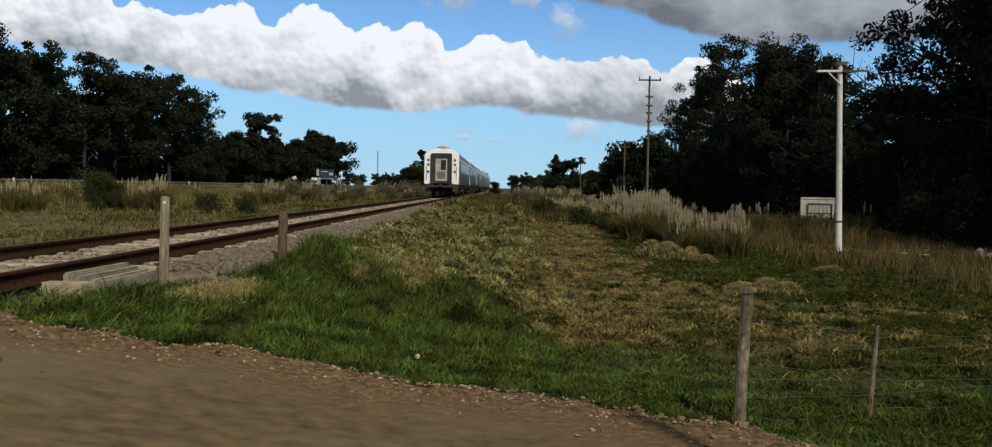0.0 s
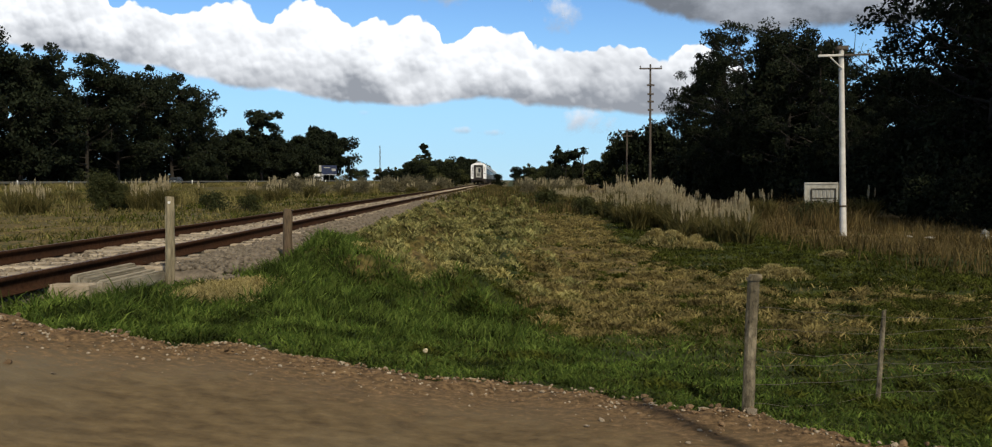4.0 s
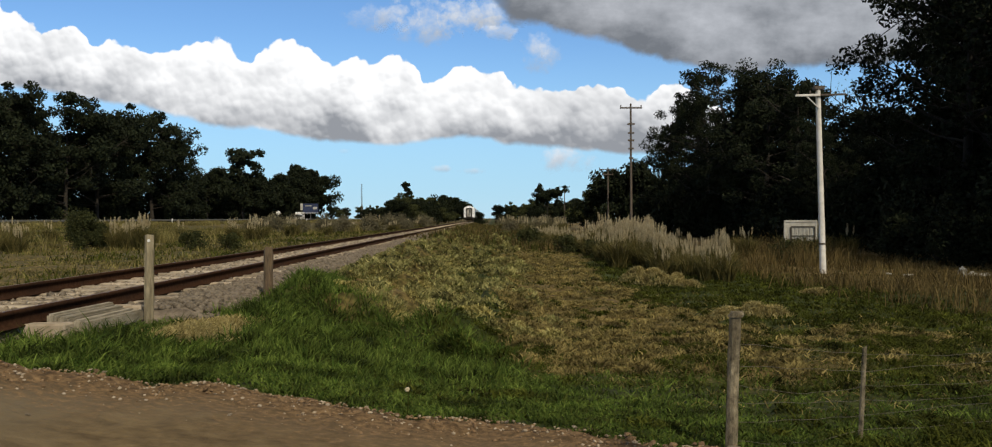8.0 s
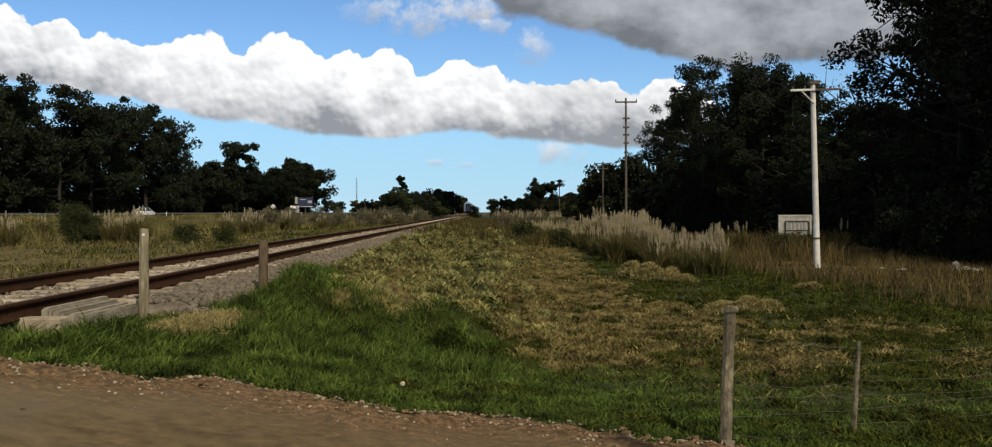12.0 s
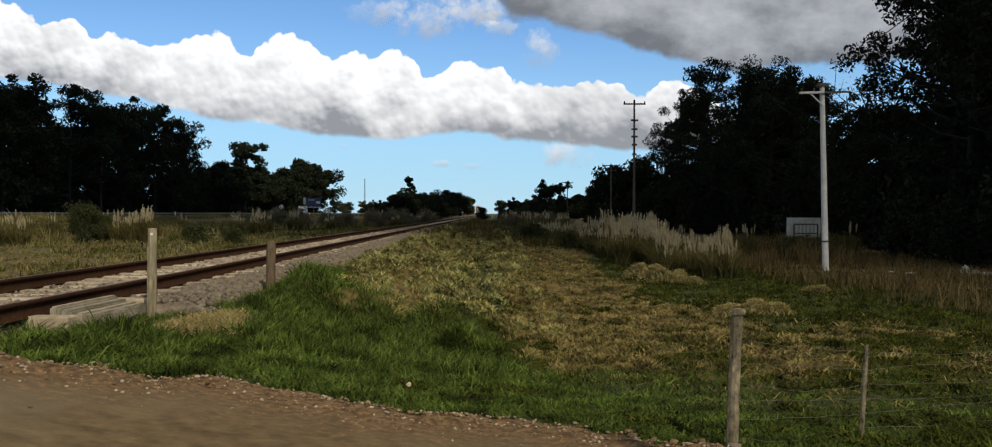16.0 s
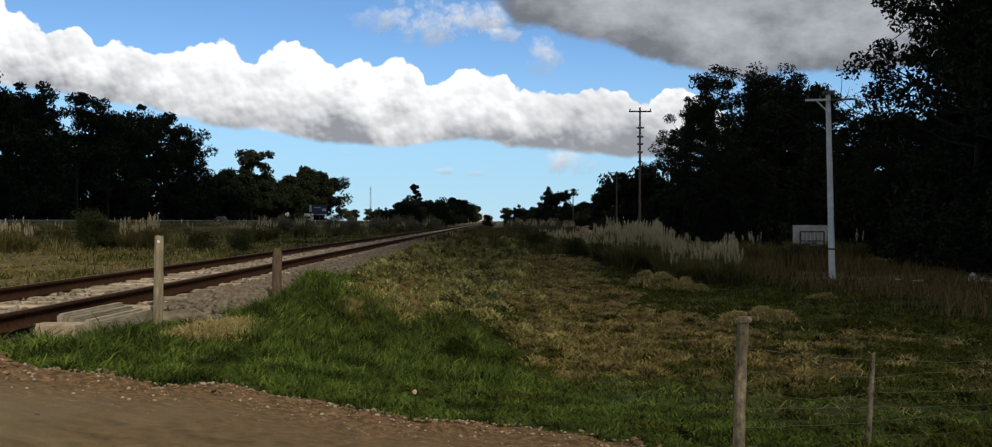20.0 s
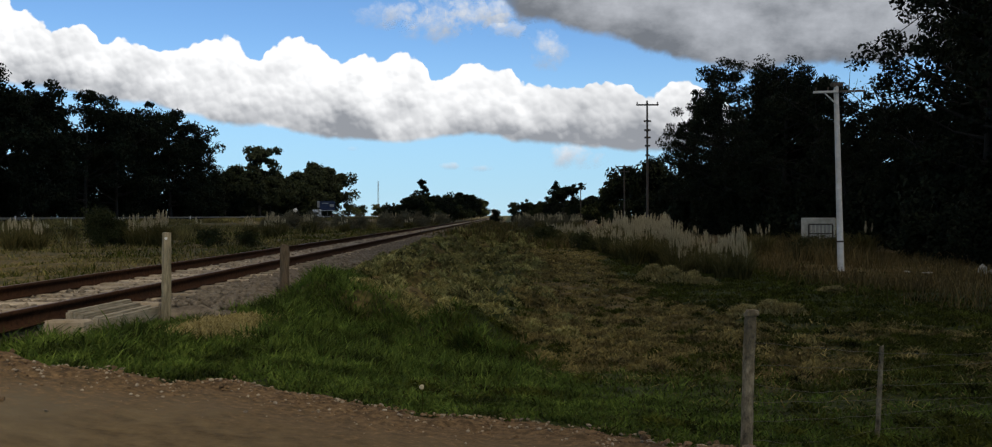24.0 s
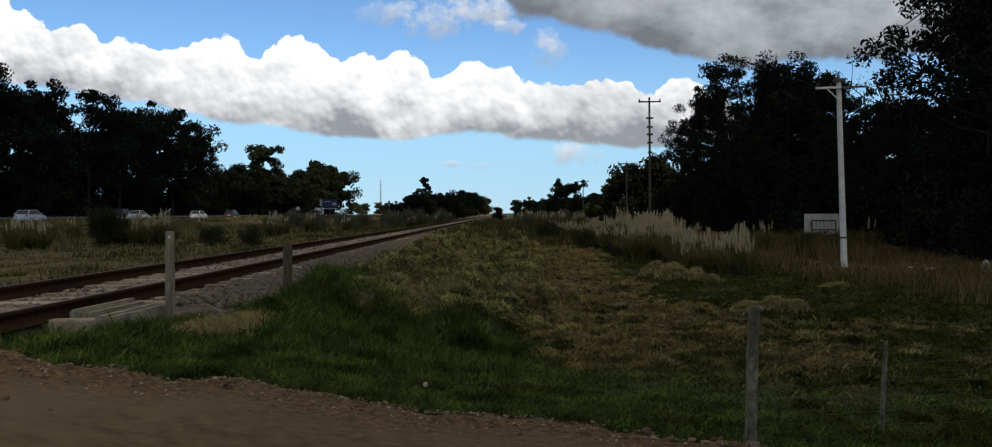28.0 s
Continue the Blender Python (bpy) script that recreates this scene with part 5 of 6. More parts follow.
def place(template, spots, used):
    """The template takes the first spot, copies the others; each spot is x, y, turn, scale."""
    for x, y, turn, s in spots:
        m = pose(x, y, float(ground_z(x, y)), 0, 0, turn) @ Matrix.Diagonal((s, s, s, 1))
        if id(template) not in used:
            used.add(id(template))
            template.matrix_basis = m
        else:
            c = copy_thing(template, Matrix.Identity(4))
            c.matrix_basis = m


def build_pampas():
    g = np.random.default_rng(44)
    kinds = [pampas(100 + i, 1.8 + 0.12 * i, 9 + 2 * i) for i in range(5)]
    sparse = [pampas(120 + i, 1.6, 4) for i in range(2)]
    used = set()
    n = 0
    while n < 165:
        y = 24 + 51 * g.random() ** 1.25
        xl = np.interp(y, [24, 27, 31, 48, 60, 75], [6.0, 5.0, 4.0, 3.8, 3.4, 2.6])
        x = xl + abs(g.normal(0, 2.3)) + 0.2
        if (x > 11.4 and y < 40) or (x / y > 0.275 and y < 37):
            continue
        dim = x / y < 0.112
        place((sparse[n % 2] if dim else kinds[int(g.integers(5))]), [(x, y, g.uniform(0, 360), g.uniform(0.5, 0.74) if dim else g.uniform(0.60, 0.88) * (0.82 if x / y > 0.19 else 1.0) * (0.84 if y < 38 else 0.92))], used)
        n += 1
    for i in range(26):
        y = g.uniform(75, 170)
        place(kinds[int(g.integers(5))], [(g.uniform(1.0, 9), y, g.uniform(0, 360), g.uniform(0.7, 1.0))], used)
    for i in range(10):
        place(sparse[int(g.integers(2))], [((11.0 + 0.28 * i) if i < 2 else g.uniform(12.8, 15.5), g.uniform(37.5, 42), g.uniform(0, 360), g.uniform(0.7, 1.0))], used)
    # across the track
    for cx, cy, rx, k in ((-19.2, 47, 1.2, 8), (-18.2, 65, 1.2, 7), (-17, 80, 3.0, 5), (-14.5, 104, 3.5, 9), (-12.3, 120, 2.5, 8), (-25, 44, 3, 4), (-13, 150, 3, 6)):
        for i in range(k):
            place(kinds[int(g.integers(5))], [(cx + g.uniform(-rx, rx), cy + g.uniform(-rx, rx), g.uniform(0, 360), g.uniform(0.62, 0.86))], used)
    for i in range(16):
        place(sparse[int(g.integers(2))], [(g.uniform(-44, -22), g.uniform(52, 75), g.uniform(0, 360), g.uniform(0.7, 0.95))], used)


build_pampas()


def leaf_cloud(centres, radii, per, size, seed, flat=0.75):
    """Leaves in uneven clumps round the branch ends, hanging a little; each leaf a bent four-sided blade."""
    g = np.random.default_rng(seed)
    n = len(centres)
    c = np.repeat(np.asarray(centres), per, 0)
    r = np.repeat(np.asarray(radii), per)
    d = g.normal(0, 1, (n * per, 3))
    d /= np.linalg.norm(d, axis=1)[:, None]
    rad = r * g.random(n * per) ** 0.45
    p = c + d * rad[:, None] * np.array([1, 1, flat])
    ax = g.normal(0, 1, (n * per, 3)) + np.array([0, 0, -0.6])
    ax /= np.linalg.norm(ax, axis=1)[:, None]
    sd = np.cross(ax, g.normal(0, 1, (n * per, 3)))
    sd /= np.linalg.norm(sd, axis=1)[:, None] + 1e-9
    L = size * g.uniform(0.6, 1.4, n * per)[:, None]
    V = np.stack([p - ax * L * 0.5, p + sd * L * 0.26, p + ax * L * 0.5, p - sd * L * 0.26], 1).reshape(-1, 3)
    F = np.arange(n * per * 4).reshape(-1, 4)
    return V, F


def tree(seed, h, spread, trunk_part=0.35, limbs=11, per=150, leaf=0.34, clump=1.0, mat=None, bark=None, name="gum_tree", label="tall dark gum tree with a ragged clumpy crown", flat=0.75, multi=1):
    rr = random.Random(seed)
    root = empty(name, pose(0, 0, -500), label, "tree")
    V, F, cents, rads = [], [], [], []

    def add(path, radii, seg=7):
        v, f = tube(path, radii, seg)
        o = len(V)
        V.extend(v)
        F.extend(tuple(i + o for i in q) for q in f)

    for s in range(multi):
        base = Vector((rr.uniform(-1, 1), rr.uniform(-1, 1), 0)) * (0.7 if multi > 1 else 0)
        lean = Vector((rr.uniform(-0.08, 0.08), rr.uniform(-0.08, 0.08), 0))
        hh = h * (1 if s == 0 else rr.uniform(0.75, 0.95))
        tp = [base + lean * hh * u * u + Vector((math.sin(u * 5 + seed) * 0.15, math.cos(u * 4 + seed) * 0.15, hh * 0.9 * u - 0.3)) for u in np.linspace(0, 1, 8)]
        r0 = 0.018 * hh / math.sqrt(multi)
        add(tp, [r0 * (1 - 0.85 * i / 7) * (1.25 if i == 0 else 1) for i in range(8)], 8)
        for i in range(limbs // multi):
            u = trunk_part + (0.97 - trunk_part) * (i + rr.random()) / (limbs // multi)
            k = min(int(u * 7), 6)
            st = tp[k].lerp(tp[k + 1], u * 7 - k)
            a = rr.uniform(0, 6.283)
            shape = math.sin(math.pi * min(0.97, 0.25 + 0.72 * (u - trunk_part) / (1 - trunk_part)))
            ln = spread * (0.45 + 0.65 * shape) * rr.uniform(0.7, 1.15)
            d = Vector((math.cos(a), math.sin(a), rr.uniform(0.15, 0.75)))
            end = st + d * ln
            mid = st.lerp(end, 0.5) + Vector((0, 0, -0.08 * ln))
            add([st, mid, end], [r0 * 0.34 * (1.1 - u * 0.6), r0 * 0.20, r0 * 0.07], 5)
            for j in range(rr.randint(3, 5)):
                v0 = rr.uniform(0.45, 1.0)
                o = mid.lerp(end, (v0 - 0.5) * 2) if v0 > 0.5 else st.lerp(mid, v0 * 2)
                tw = o + Vector((rr.gauss(0, 1), rr.gauss(0, 1), rr.gauss(0.35, 0.6))) * ln * 0.30
                add([o, tw], [r0 * 0.12, r0 * 0.04], 4)
                cents.append(tuple(tw))
                rads.append(clump * rr.uniform(0.55, 1.15))
            cents.append(tuple(end))
            rads.append(clump * rr.uniform(0.7, 1.25))
        for tip in (tp[-1], tp[-1].lerp(tp[-2], 0.6), tp[-2]):
            cents.append(tuple(tip + Vector((rr.uniform(-.3, .3), rr.uniform(-.3, .3), 0)) * clump))
            rads.append(clump * 0.95)
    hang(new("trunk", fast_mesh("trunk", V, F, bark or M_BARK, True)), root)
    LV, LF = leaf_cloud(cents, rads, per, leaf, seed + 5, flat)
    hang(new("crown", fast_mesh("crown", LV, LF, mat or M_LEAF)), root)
    return root


def shrub(seed, h, w, mat, label, leaf=0.10, per=120, name="shrub", n=22):
    rr = random.Random(seed)
    root = empty(name, pose(0, 0, -500), label, "shrub")
    V, F, cents, rads = [], [], [], []
    for i in range(n):
        a, u = rr.uniform(0, 6.283), rr.random()
        tip = Vector((math.cos(a) * w * 0.5 * math.sqrt(rr.random()) * (1.05 - 0.55 * u), 0, 0))
        tip = Vector((math.cos(a) * tip.length, math.sin(a) * tip.length, h * (0.12 + 0.82 * u)))
        v, f = tube([Vector((rr.uniform(-.1, .1), rr.uniform(-.1, .1), -0.1)), tip * 0.6, tip], [0.03, 0.02, 0.008], 4)
        o = len(V)
        V.extend(v)
        F.extend(tuple(k + o for k in q) for q in f)
        cents.append(tuple(tip))
        rads.append(w * rr.uniform(0.14, 0.25))
    hang(new("stems", fast_mesh("stems", V, F, M_BARK, True)), root)
    LV, LF = leaf_cloud(cents, rads, per, leaf, seed + 9, 0.95)
    hang(new("foliage", fast_mesh("foliage", LV, LF, mat)), root)
    return root


def build_trees():
    g = np.random.default_rng(77)
    used = set()
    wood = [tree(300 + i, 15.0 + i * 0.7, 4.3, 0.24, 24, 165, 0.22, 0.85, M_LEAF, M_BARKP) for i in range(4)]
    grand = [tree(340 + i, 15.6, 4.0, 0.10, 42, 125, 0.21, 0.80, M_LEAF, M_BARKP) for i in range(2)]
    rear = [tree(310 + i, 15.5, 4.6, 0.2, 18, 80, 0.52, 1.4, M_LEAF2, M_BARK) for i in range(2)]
    lab = "tall gum tree at the edge of the dark wood"
    for w in wood + grand + rear:
        w["label"] = lab
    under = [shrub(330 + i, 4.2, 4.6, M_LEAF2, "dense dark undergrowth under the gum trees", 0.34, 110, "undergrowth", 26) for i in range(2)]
    rows = [(22.0, 29, 1.18), (21.9, 35.4, 1.14), (21.4, 40.5, 1.0), (20.4, 46.5, 0.42), (20.0, 52, 0.45), (19.6, 58, 0.72), (19.6, 64.5, 0.84), (19.8, 72, 0.87), (20.0, 80, 0.86), (20.4, 88, 0.86), (21.2, 96, 0.84)]
    # last three are added out of view, to shade the meadow's right side
    back = [(27.5, 32, 1.0), (27.5, 40, 0.75), (25, 49, 0.42), (24.5, 27, 0.95), (31, 31, 0.95), (25, 58, 0.60), (22.2, 68, 0.85), (25.5, 80, 0.85), (26.5, 92, 0.85), (28, 104, 0.85), (33, 36, 0.75), (32, 46, 0.42), (31, 57, 0.5), (31, 70, 0.66), (31, 86, 0.6), (27, 25, 0.9), (33, 27, 0.8), (38, 40, 0.6), (38, 55, 0.5), (29, 50.5, 1.0), (31.5, 54.5, 1.0), (35, 60, 0.8), (24.5, 20, 1.0), (26, 12, 1.0), (27.5, 4, 1.0)]
    for i, (x, y, s) in enumerate(rows):
        place((grand[i % 2] if y < 42 else wood[i % 4]), [(x + g.uniform(-.4, .4), y + g.uniform(-.6, .6), g.uniform(0, 360), s)], used)
    for i, (x, y, s) in enumerate(back):
        place(rear[i % 2], [(x + g.uniform(-.6, .6), y + g.uniform(-.8, .8), g.uniform(0, 360), s)], used)
    for i in range(70):
        y = 27 + 95 * (i / 69) ** 1.3
        place(under[i % 2], [(g.uniform(18.4, 21.5) + (1.2 if y < 40 else 0), y, g.uniform(0, 360), g.uniform(0.7, 1.05))], used)
    # low bushes along the front of the wood, dark stand-ins for its shaded ground
    h = np.random.default_rng(78)
    for i, (x, y, s) in enumerate(((15.6, 29.6, 0.42), (16.2, 28.2, 0.40), (17.0, 29.4, 0.50), (17.4, 27.4, 0.46), (18.4, 28.6, 0.55), (18.2, 26.4, 0.50), (19.6, 27.4, 0.60), (15.9, 31.6, 0.50), (17.0, 32.4, 0.55), (15.8, 34.6, 0.50))):
        place(under[i % 2], [(x, y, h.uniform(0, 360), s)], used)
    for i in range(18):
        place(under[i % 2], [(g.uniform(20.5, 24), 66 + 3.2 * i, g.uniform(0, 360), g.uniform(1.2, 1.6))], used)
    for i in range(20):
        place(under[i % 2], [(g.uniform(26, 40), g.uniform(28, 110), g.uniform(0, 360), g.uniform(1.0, 1.5))], used)
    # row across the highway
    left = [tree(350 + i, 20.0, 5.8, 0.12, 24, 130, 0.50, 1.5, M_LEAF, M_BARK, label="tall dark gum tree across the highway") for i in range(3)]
    spots = [(-79, 116, 0.86), (-80, 128, 0.90), (-78, 140, 0.94), (-81, 150, 0.96), (-79, 163, 0.97), (-78, 176, 0.93), (-79, 189, 0.97), (-78, 201, 0.98), (-79, 213, 0.94), (-79, 226, 0.80),
             (-90, 136, 0.9), (-91, 172, 0.9), (-90, 205, 0.85), (-92, 112, 0.9), (-82, 103, 0.85), (-88, 94, 0.9)]
    for i, (x, y, s) in enumerate(spots):
        place(left[i % 3], [(x + g.uniform(-1, 1), y + g.uniform(-1.5, 1.5), g.uniform(0, 360), s * 1.24 * g.uniform(0.94, 1.05))], used)
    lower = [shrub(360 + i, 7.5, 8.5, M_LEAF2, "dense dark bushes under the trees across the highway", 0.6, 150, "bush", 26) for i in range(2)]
    for i in range(44):
        place(lower[i % 2], [(g.uniform(-86, -78), 98 + 290 * (i % 22) / 21, g.uniform(0, 360), g.uniform(0.9, 1.3))], used)
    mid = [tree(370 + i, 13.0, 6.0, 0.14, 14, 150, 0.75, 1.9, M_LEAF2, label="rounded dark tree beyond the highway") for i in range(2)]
    for i, (x, y, s) in enumerate(((-78, 243, 1.0), (-79, 258, 0.95), (-80, 275, 1.0), (-79, 292, 1.05), (-78, 310, 1.1), (-77, 330, 1.25), (-77, 352, 1.45), (-77, 374, 1.6), (-90, 260, 1.0), (-90, 300, 1.1), (-88, 330, 1.2))):
        place(mid[i % 2], [(x, y, g.uniform(0, 360), s)], used)
    sp = tree(380, 15.5, 3.2, 0.45, 9, 110, 0.6, 1.15, M_LEAF, label="sparse tall tree standing above its neighbours")
    place(sp, [(-74, 262, 40, 1.5)], used)
    # along the far track
    small = [tree(390 + i, 7.0, 3.4, 0.15, 12, 120, 0.45, 1.15, M_LEAF3 if i == 1 else M_LEAF2, label="small bushy tree beside the far track", name="tree") for i in range(3)]
    for i, (x, y, s) in enumerate(((-16, 148, 0.8), (-15.5, 160, 0.95), (-14.0, 172, 0.85), (-13.5, 184, 0.9), (-12.5, 200, 0.92), (-13.5, 220, 1.0), (-14.5, 242, 1.15), (-15, 262, 1.2), (-18, 165, 0.9), (-16, 195, 1.0), (-17, 235, 1.2),
                                   (-15.0, 300, 1.3), (-14.5, 345, 1.2), (-27, 232, 0.6), (-33, 270, 0.6), (-44, 330, 0.7), (-14, 390, 1.2), (-13.5, 425, 1.2),
                                   (5.2, 225, 0.8), (7.6, 215, 0.85), (9.6, 205, 0.8), (11.4, 190, 0.8), (12.5, 175, 0.85), (14, 160, 0.85), (15.5, 146, 0.95), (17.0, 134, 1.05), (18.5, 124, 1.15), (20, 116, 1.2), (6.4, 300, 0.95), (10, 290, 1.0), (3.5, 390, 1.0), (13, 250, 1.05), (18, 200, 0.85), (-95, 430, 0.9), (-86, 425, 0.8), (-79, 440, 0.95), (-72, 430, 0.8), (-66, 445, 0.9), (-60, 430, 0.75), (-54, 440, 0.85), (-48, 425, 0.8), (-41, 440, 0.9), (-34, 420, 0.9), (-27, 400, 1.0), (-20, 390, 1.1), (-55, 380, 0.6), (-66, 385, 0.6))):
        place(small[i % 3], [(x, y, g.uniform(0, 360), s * (0.78 if -20 < x < -11 and y < 290 else (0.82 if y > 180 else 0.70) if 4 < x < 15.6 else 1.0))], used)
    con = tree(395, 9.2, 0.75, 0.08, 16, 90, 0.35, 0.42, M_LEAF2, label="narrow dark conifer rising from the far bushes", name="conifer")
    place(con, [(-16.2, 172, 10, 1.05)], used)
    lone = tree(396, 6.6, 2.1, 0.62, 15, 90, 0.30, 0.55, M_LEAF, M_BARKP, label="lone tree with a bare trunk and flat open crown", name="tree")
    place(lone, [(8.6, 142, 80, 1.0)], used)
    bare = tree(397, 12.0, 3.4, 0.35, 16, 2, 0.2, 0.9, M_LEAF3, M_BARKP, label="leafless tree with thin pale twigs among the gum trees", name="bare_tree")
    place(bare, [(25.4, 62.0, 0, 1.05), (24.0, 60.5, 130, 0.95)], used)
    # dark bushes
    b = shrub(400, 1.95, 2.4, M_LEAF3, "dense dark olive bush in the field across the track", 0.09, 300, "bush", 40)
    place(b, [(-21.6, 46.5, 0, 1.0), (-20.9, 47.0, 100, 0.72)], used)
    b2 = shrub(401, 3.0, 3.2, M_LEAF2, "low dark bush beside the far track", 0.2, 200, "bush", 30)
    place(b2, [(-2.6, 184, 0, 0.86), (1.4, 205, 70, 0.85)], used)
    dead = [shrub(410 + k, 1.75, 3.6, M_DEAD, "grey-brown scrub thicket beside the track", 0.16, 150, "scrub", 26) for k in range(2)]
    for k, (x, y, s) in enumerate(((-14.5, 104, 1.0), (-11.0, 108, 1.0), (-12.6, 107, 1.05), (-18, 95, 1.0), (-16.4, 98, 0.9), (-20, 90, 1.0), (-22.5, 92, 1.0), (-25, 100, 1.0), (-9.6, 122, 1.0), (-28, 104, 0.95),
                                  (2.2, 105, 0.85), (3.8, 108, 0.9), (5.4, 104, 0.8), (6.8, 107, 0.95), (1.4, 120, 0.9), (8.4, 110, 0.9), (4.6, 128, 0.9))):
        place(dead[k % 2], [(x, y, g.uniform(0, 360), s)], used)
    b3 = shrub(402, 1.2, 2.2, M_LEAF3, "low dark weed bush in the rank grass", 0.12, 130, "bush", 20)
    place(b3, [(4.6, 38.5, 0, 0.7), (3.6, 43, 30, 0.7), (-15.2, 45, 10, 0.8), (-13.6, 46, 70, 0.7), (2.2, 52, 0, 0.9), (11.3, 34.5, 0, 0.6), (12.15, 34.9, 120, 0.72), (12.7, 35.0, 60, 0.66), (11.5, 34.2, 200, 0.7)], used)


build_trees()


# ---- highway ----
HW_Z = 1.0


def build_highway():
    bm = bmesh.new()
    for x0, x1 in ((-60.4, -53.2), (-74.0, -66.8)):
        box(bm, x0, x1, -760, 1500, HW_Z - 0.3, HW_Z + 0.03)
    ob = part("highway", bm, M_ASPHALT, None)
    tagged(ob, "two-lane asphalt highway carriageways on a low embankment", "road", kind="structure")
    gr = empty("guardrail", pose(0, 0, 0), "grey steel guardrail along the highway", "guardrail")
    prof = [(0.0, 0.42), (0.035, 0.47), (0.0, 0.55), (0.035, 0.63), (0.0, 0.70)]
    ys = (55, 640)
    k = len(prof)
    W = [(-62.2 + px, y, HW_Z + pz) for y in ys for px, pz in prof] + [(-62.25 + px, y, HW_Z + pz) for y in ys for px, pz in prof]
    F = [(j, j + 1, k + j + 1, k + j) for j in range(k - 1)] + [(2 * k + j, 3 * k + j, 3 * k + j + 1, 2 * k + j + 1) for j in range(k - 1)]
    hang(new("beam", fast_mesh("beam", W, F, M_STEEL)), gr)
    pm = bmesh.new()
    box(pm, -0.06, 0.06, -0.05, 0.05, -0.4, 0.68)
    me = bpy.data.meshes.new("post")
    pm.to_mesh(me)
    pm.free()
    me.materials.append(M_STEEL)
    for i in range(70):
        o = hang(new("post", me), gr)
        o.location = (-62.32, 56 + i * 4.0, HW_Z)
    r = random.Random(9)
    for i in range(7):
        p = empty("marker_post", pose(-50.5 + r.uniform(-.3, .3), 90 + i * 50, float(ground_z(-50.5, 90 + i * 50))), "short white roadside marker post", "marker post", "roadside markers")
        part("shaft", boxed(-0.06, 0.06, -0.06, 0.06, -0.2, 0.85, 0.02), M_WHITE, p)
    s = empty("road_sign", pose(-50, 207, 0.9), "round white road sign on a thin post", "road sign")
    part("post", rod((0, 0, -0.3), (0, 0, 1.9), 0.05, seg=8), M_STEEL, s)
    part("disc", rod((0, -0.06, 2.2), (0, -0.09, 2.2), 0.5, seg=20), M_WHITE, s)


build_highway()

M_TYRE = surface("tyre_rubber", (0.012, 0.012, 0.012), (0.03, 0.03, 0.03), 20, 0.85, 0.1)
M_RIM = surface("alloy", (0.35, 0.35, 0.36), (0.5, 0.5, 0.5), 10, 0.35, 0, metal=0.8)
M_GLASS = glass_mat("dark_glass")
M_RED = paint("red_lamp", (0.35, 0.02, 0.02), 0.2, dirt=0.0)
M_LAMP = paint("clear_lamp", (0.7, 0.7, 0.68), 0.15, dirt=0.0)
M_BLACK = paint("black_plastic", (0.02, 0.02, 0.022), 0.6, dirt=0.1)


def wheel(parent, x, y, r, w):
    s = 1 if x > 0 else -1
    bm = rod((-w / 2, 0, 0), (w / 2, 0, 0), r, seg=18)
    bmesh.ops.bevel(bm, geom=[e for e in bm.edges if abs(e.verts[0].co.x - e.verts[1].co.x) < 1e-4], offset=0.03, segments=1, affect='EDGES')
    wh = part("wheel", bm, M_TYRE, parent, "black tyre with alloy rim")
    wh.location = (x, y, r)
    part("rim", rod((s * (w / 2 - 0.02), 0, 0), (s * (w / 2 + 0.012), 0, 0), r * 0.62, r * 0.55, 12), M_RIM, wh)
    return wh


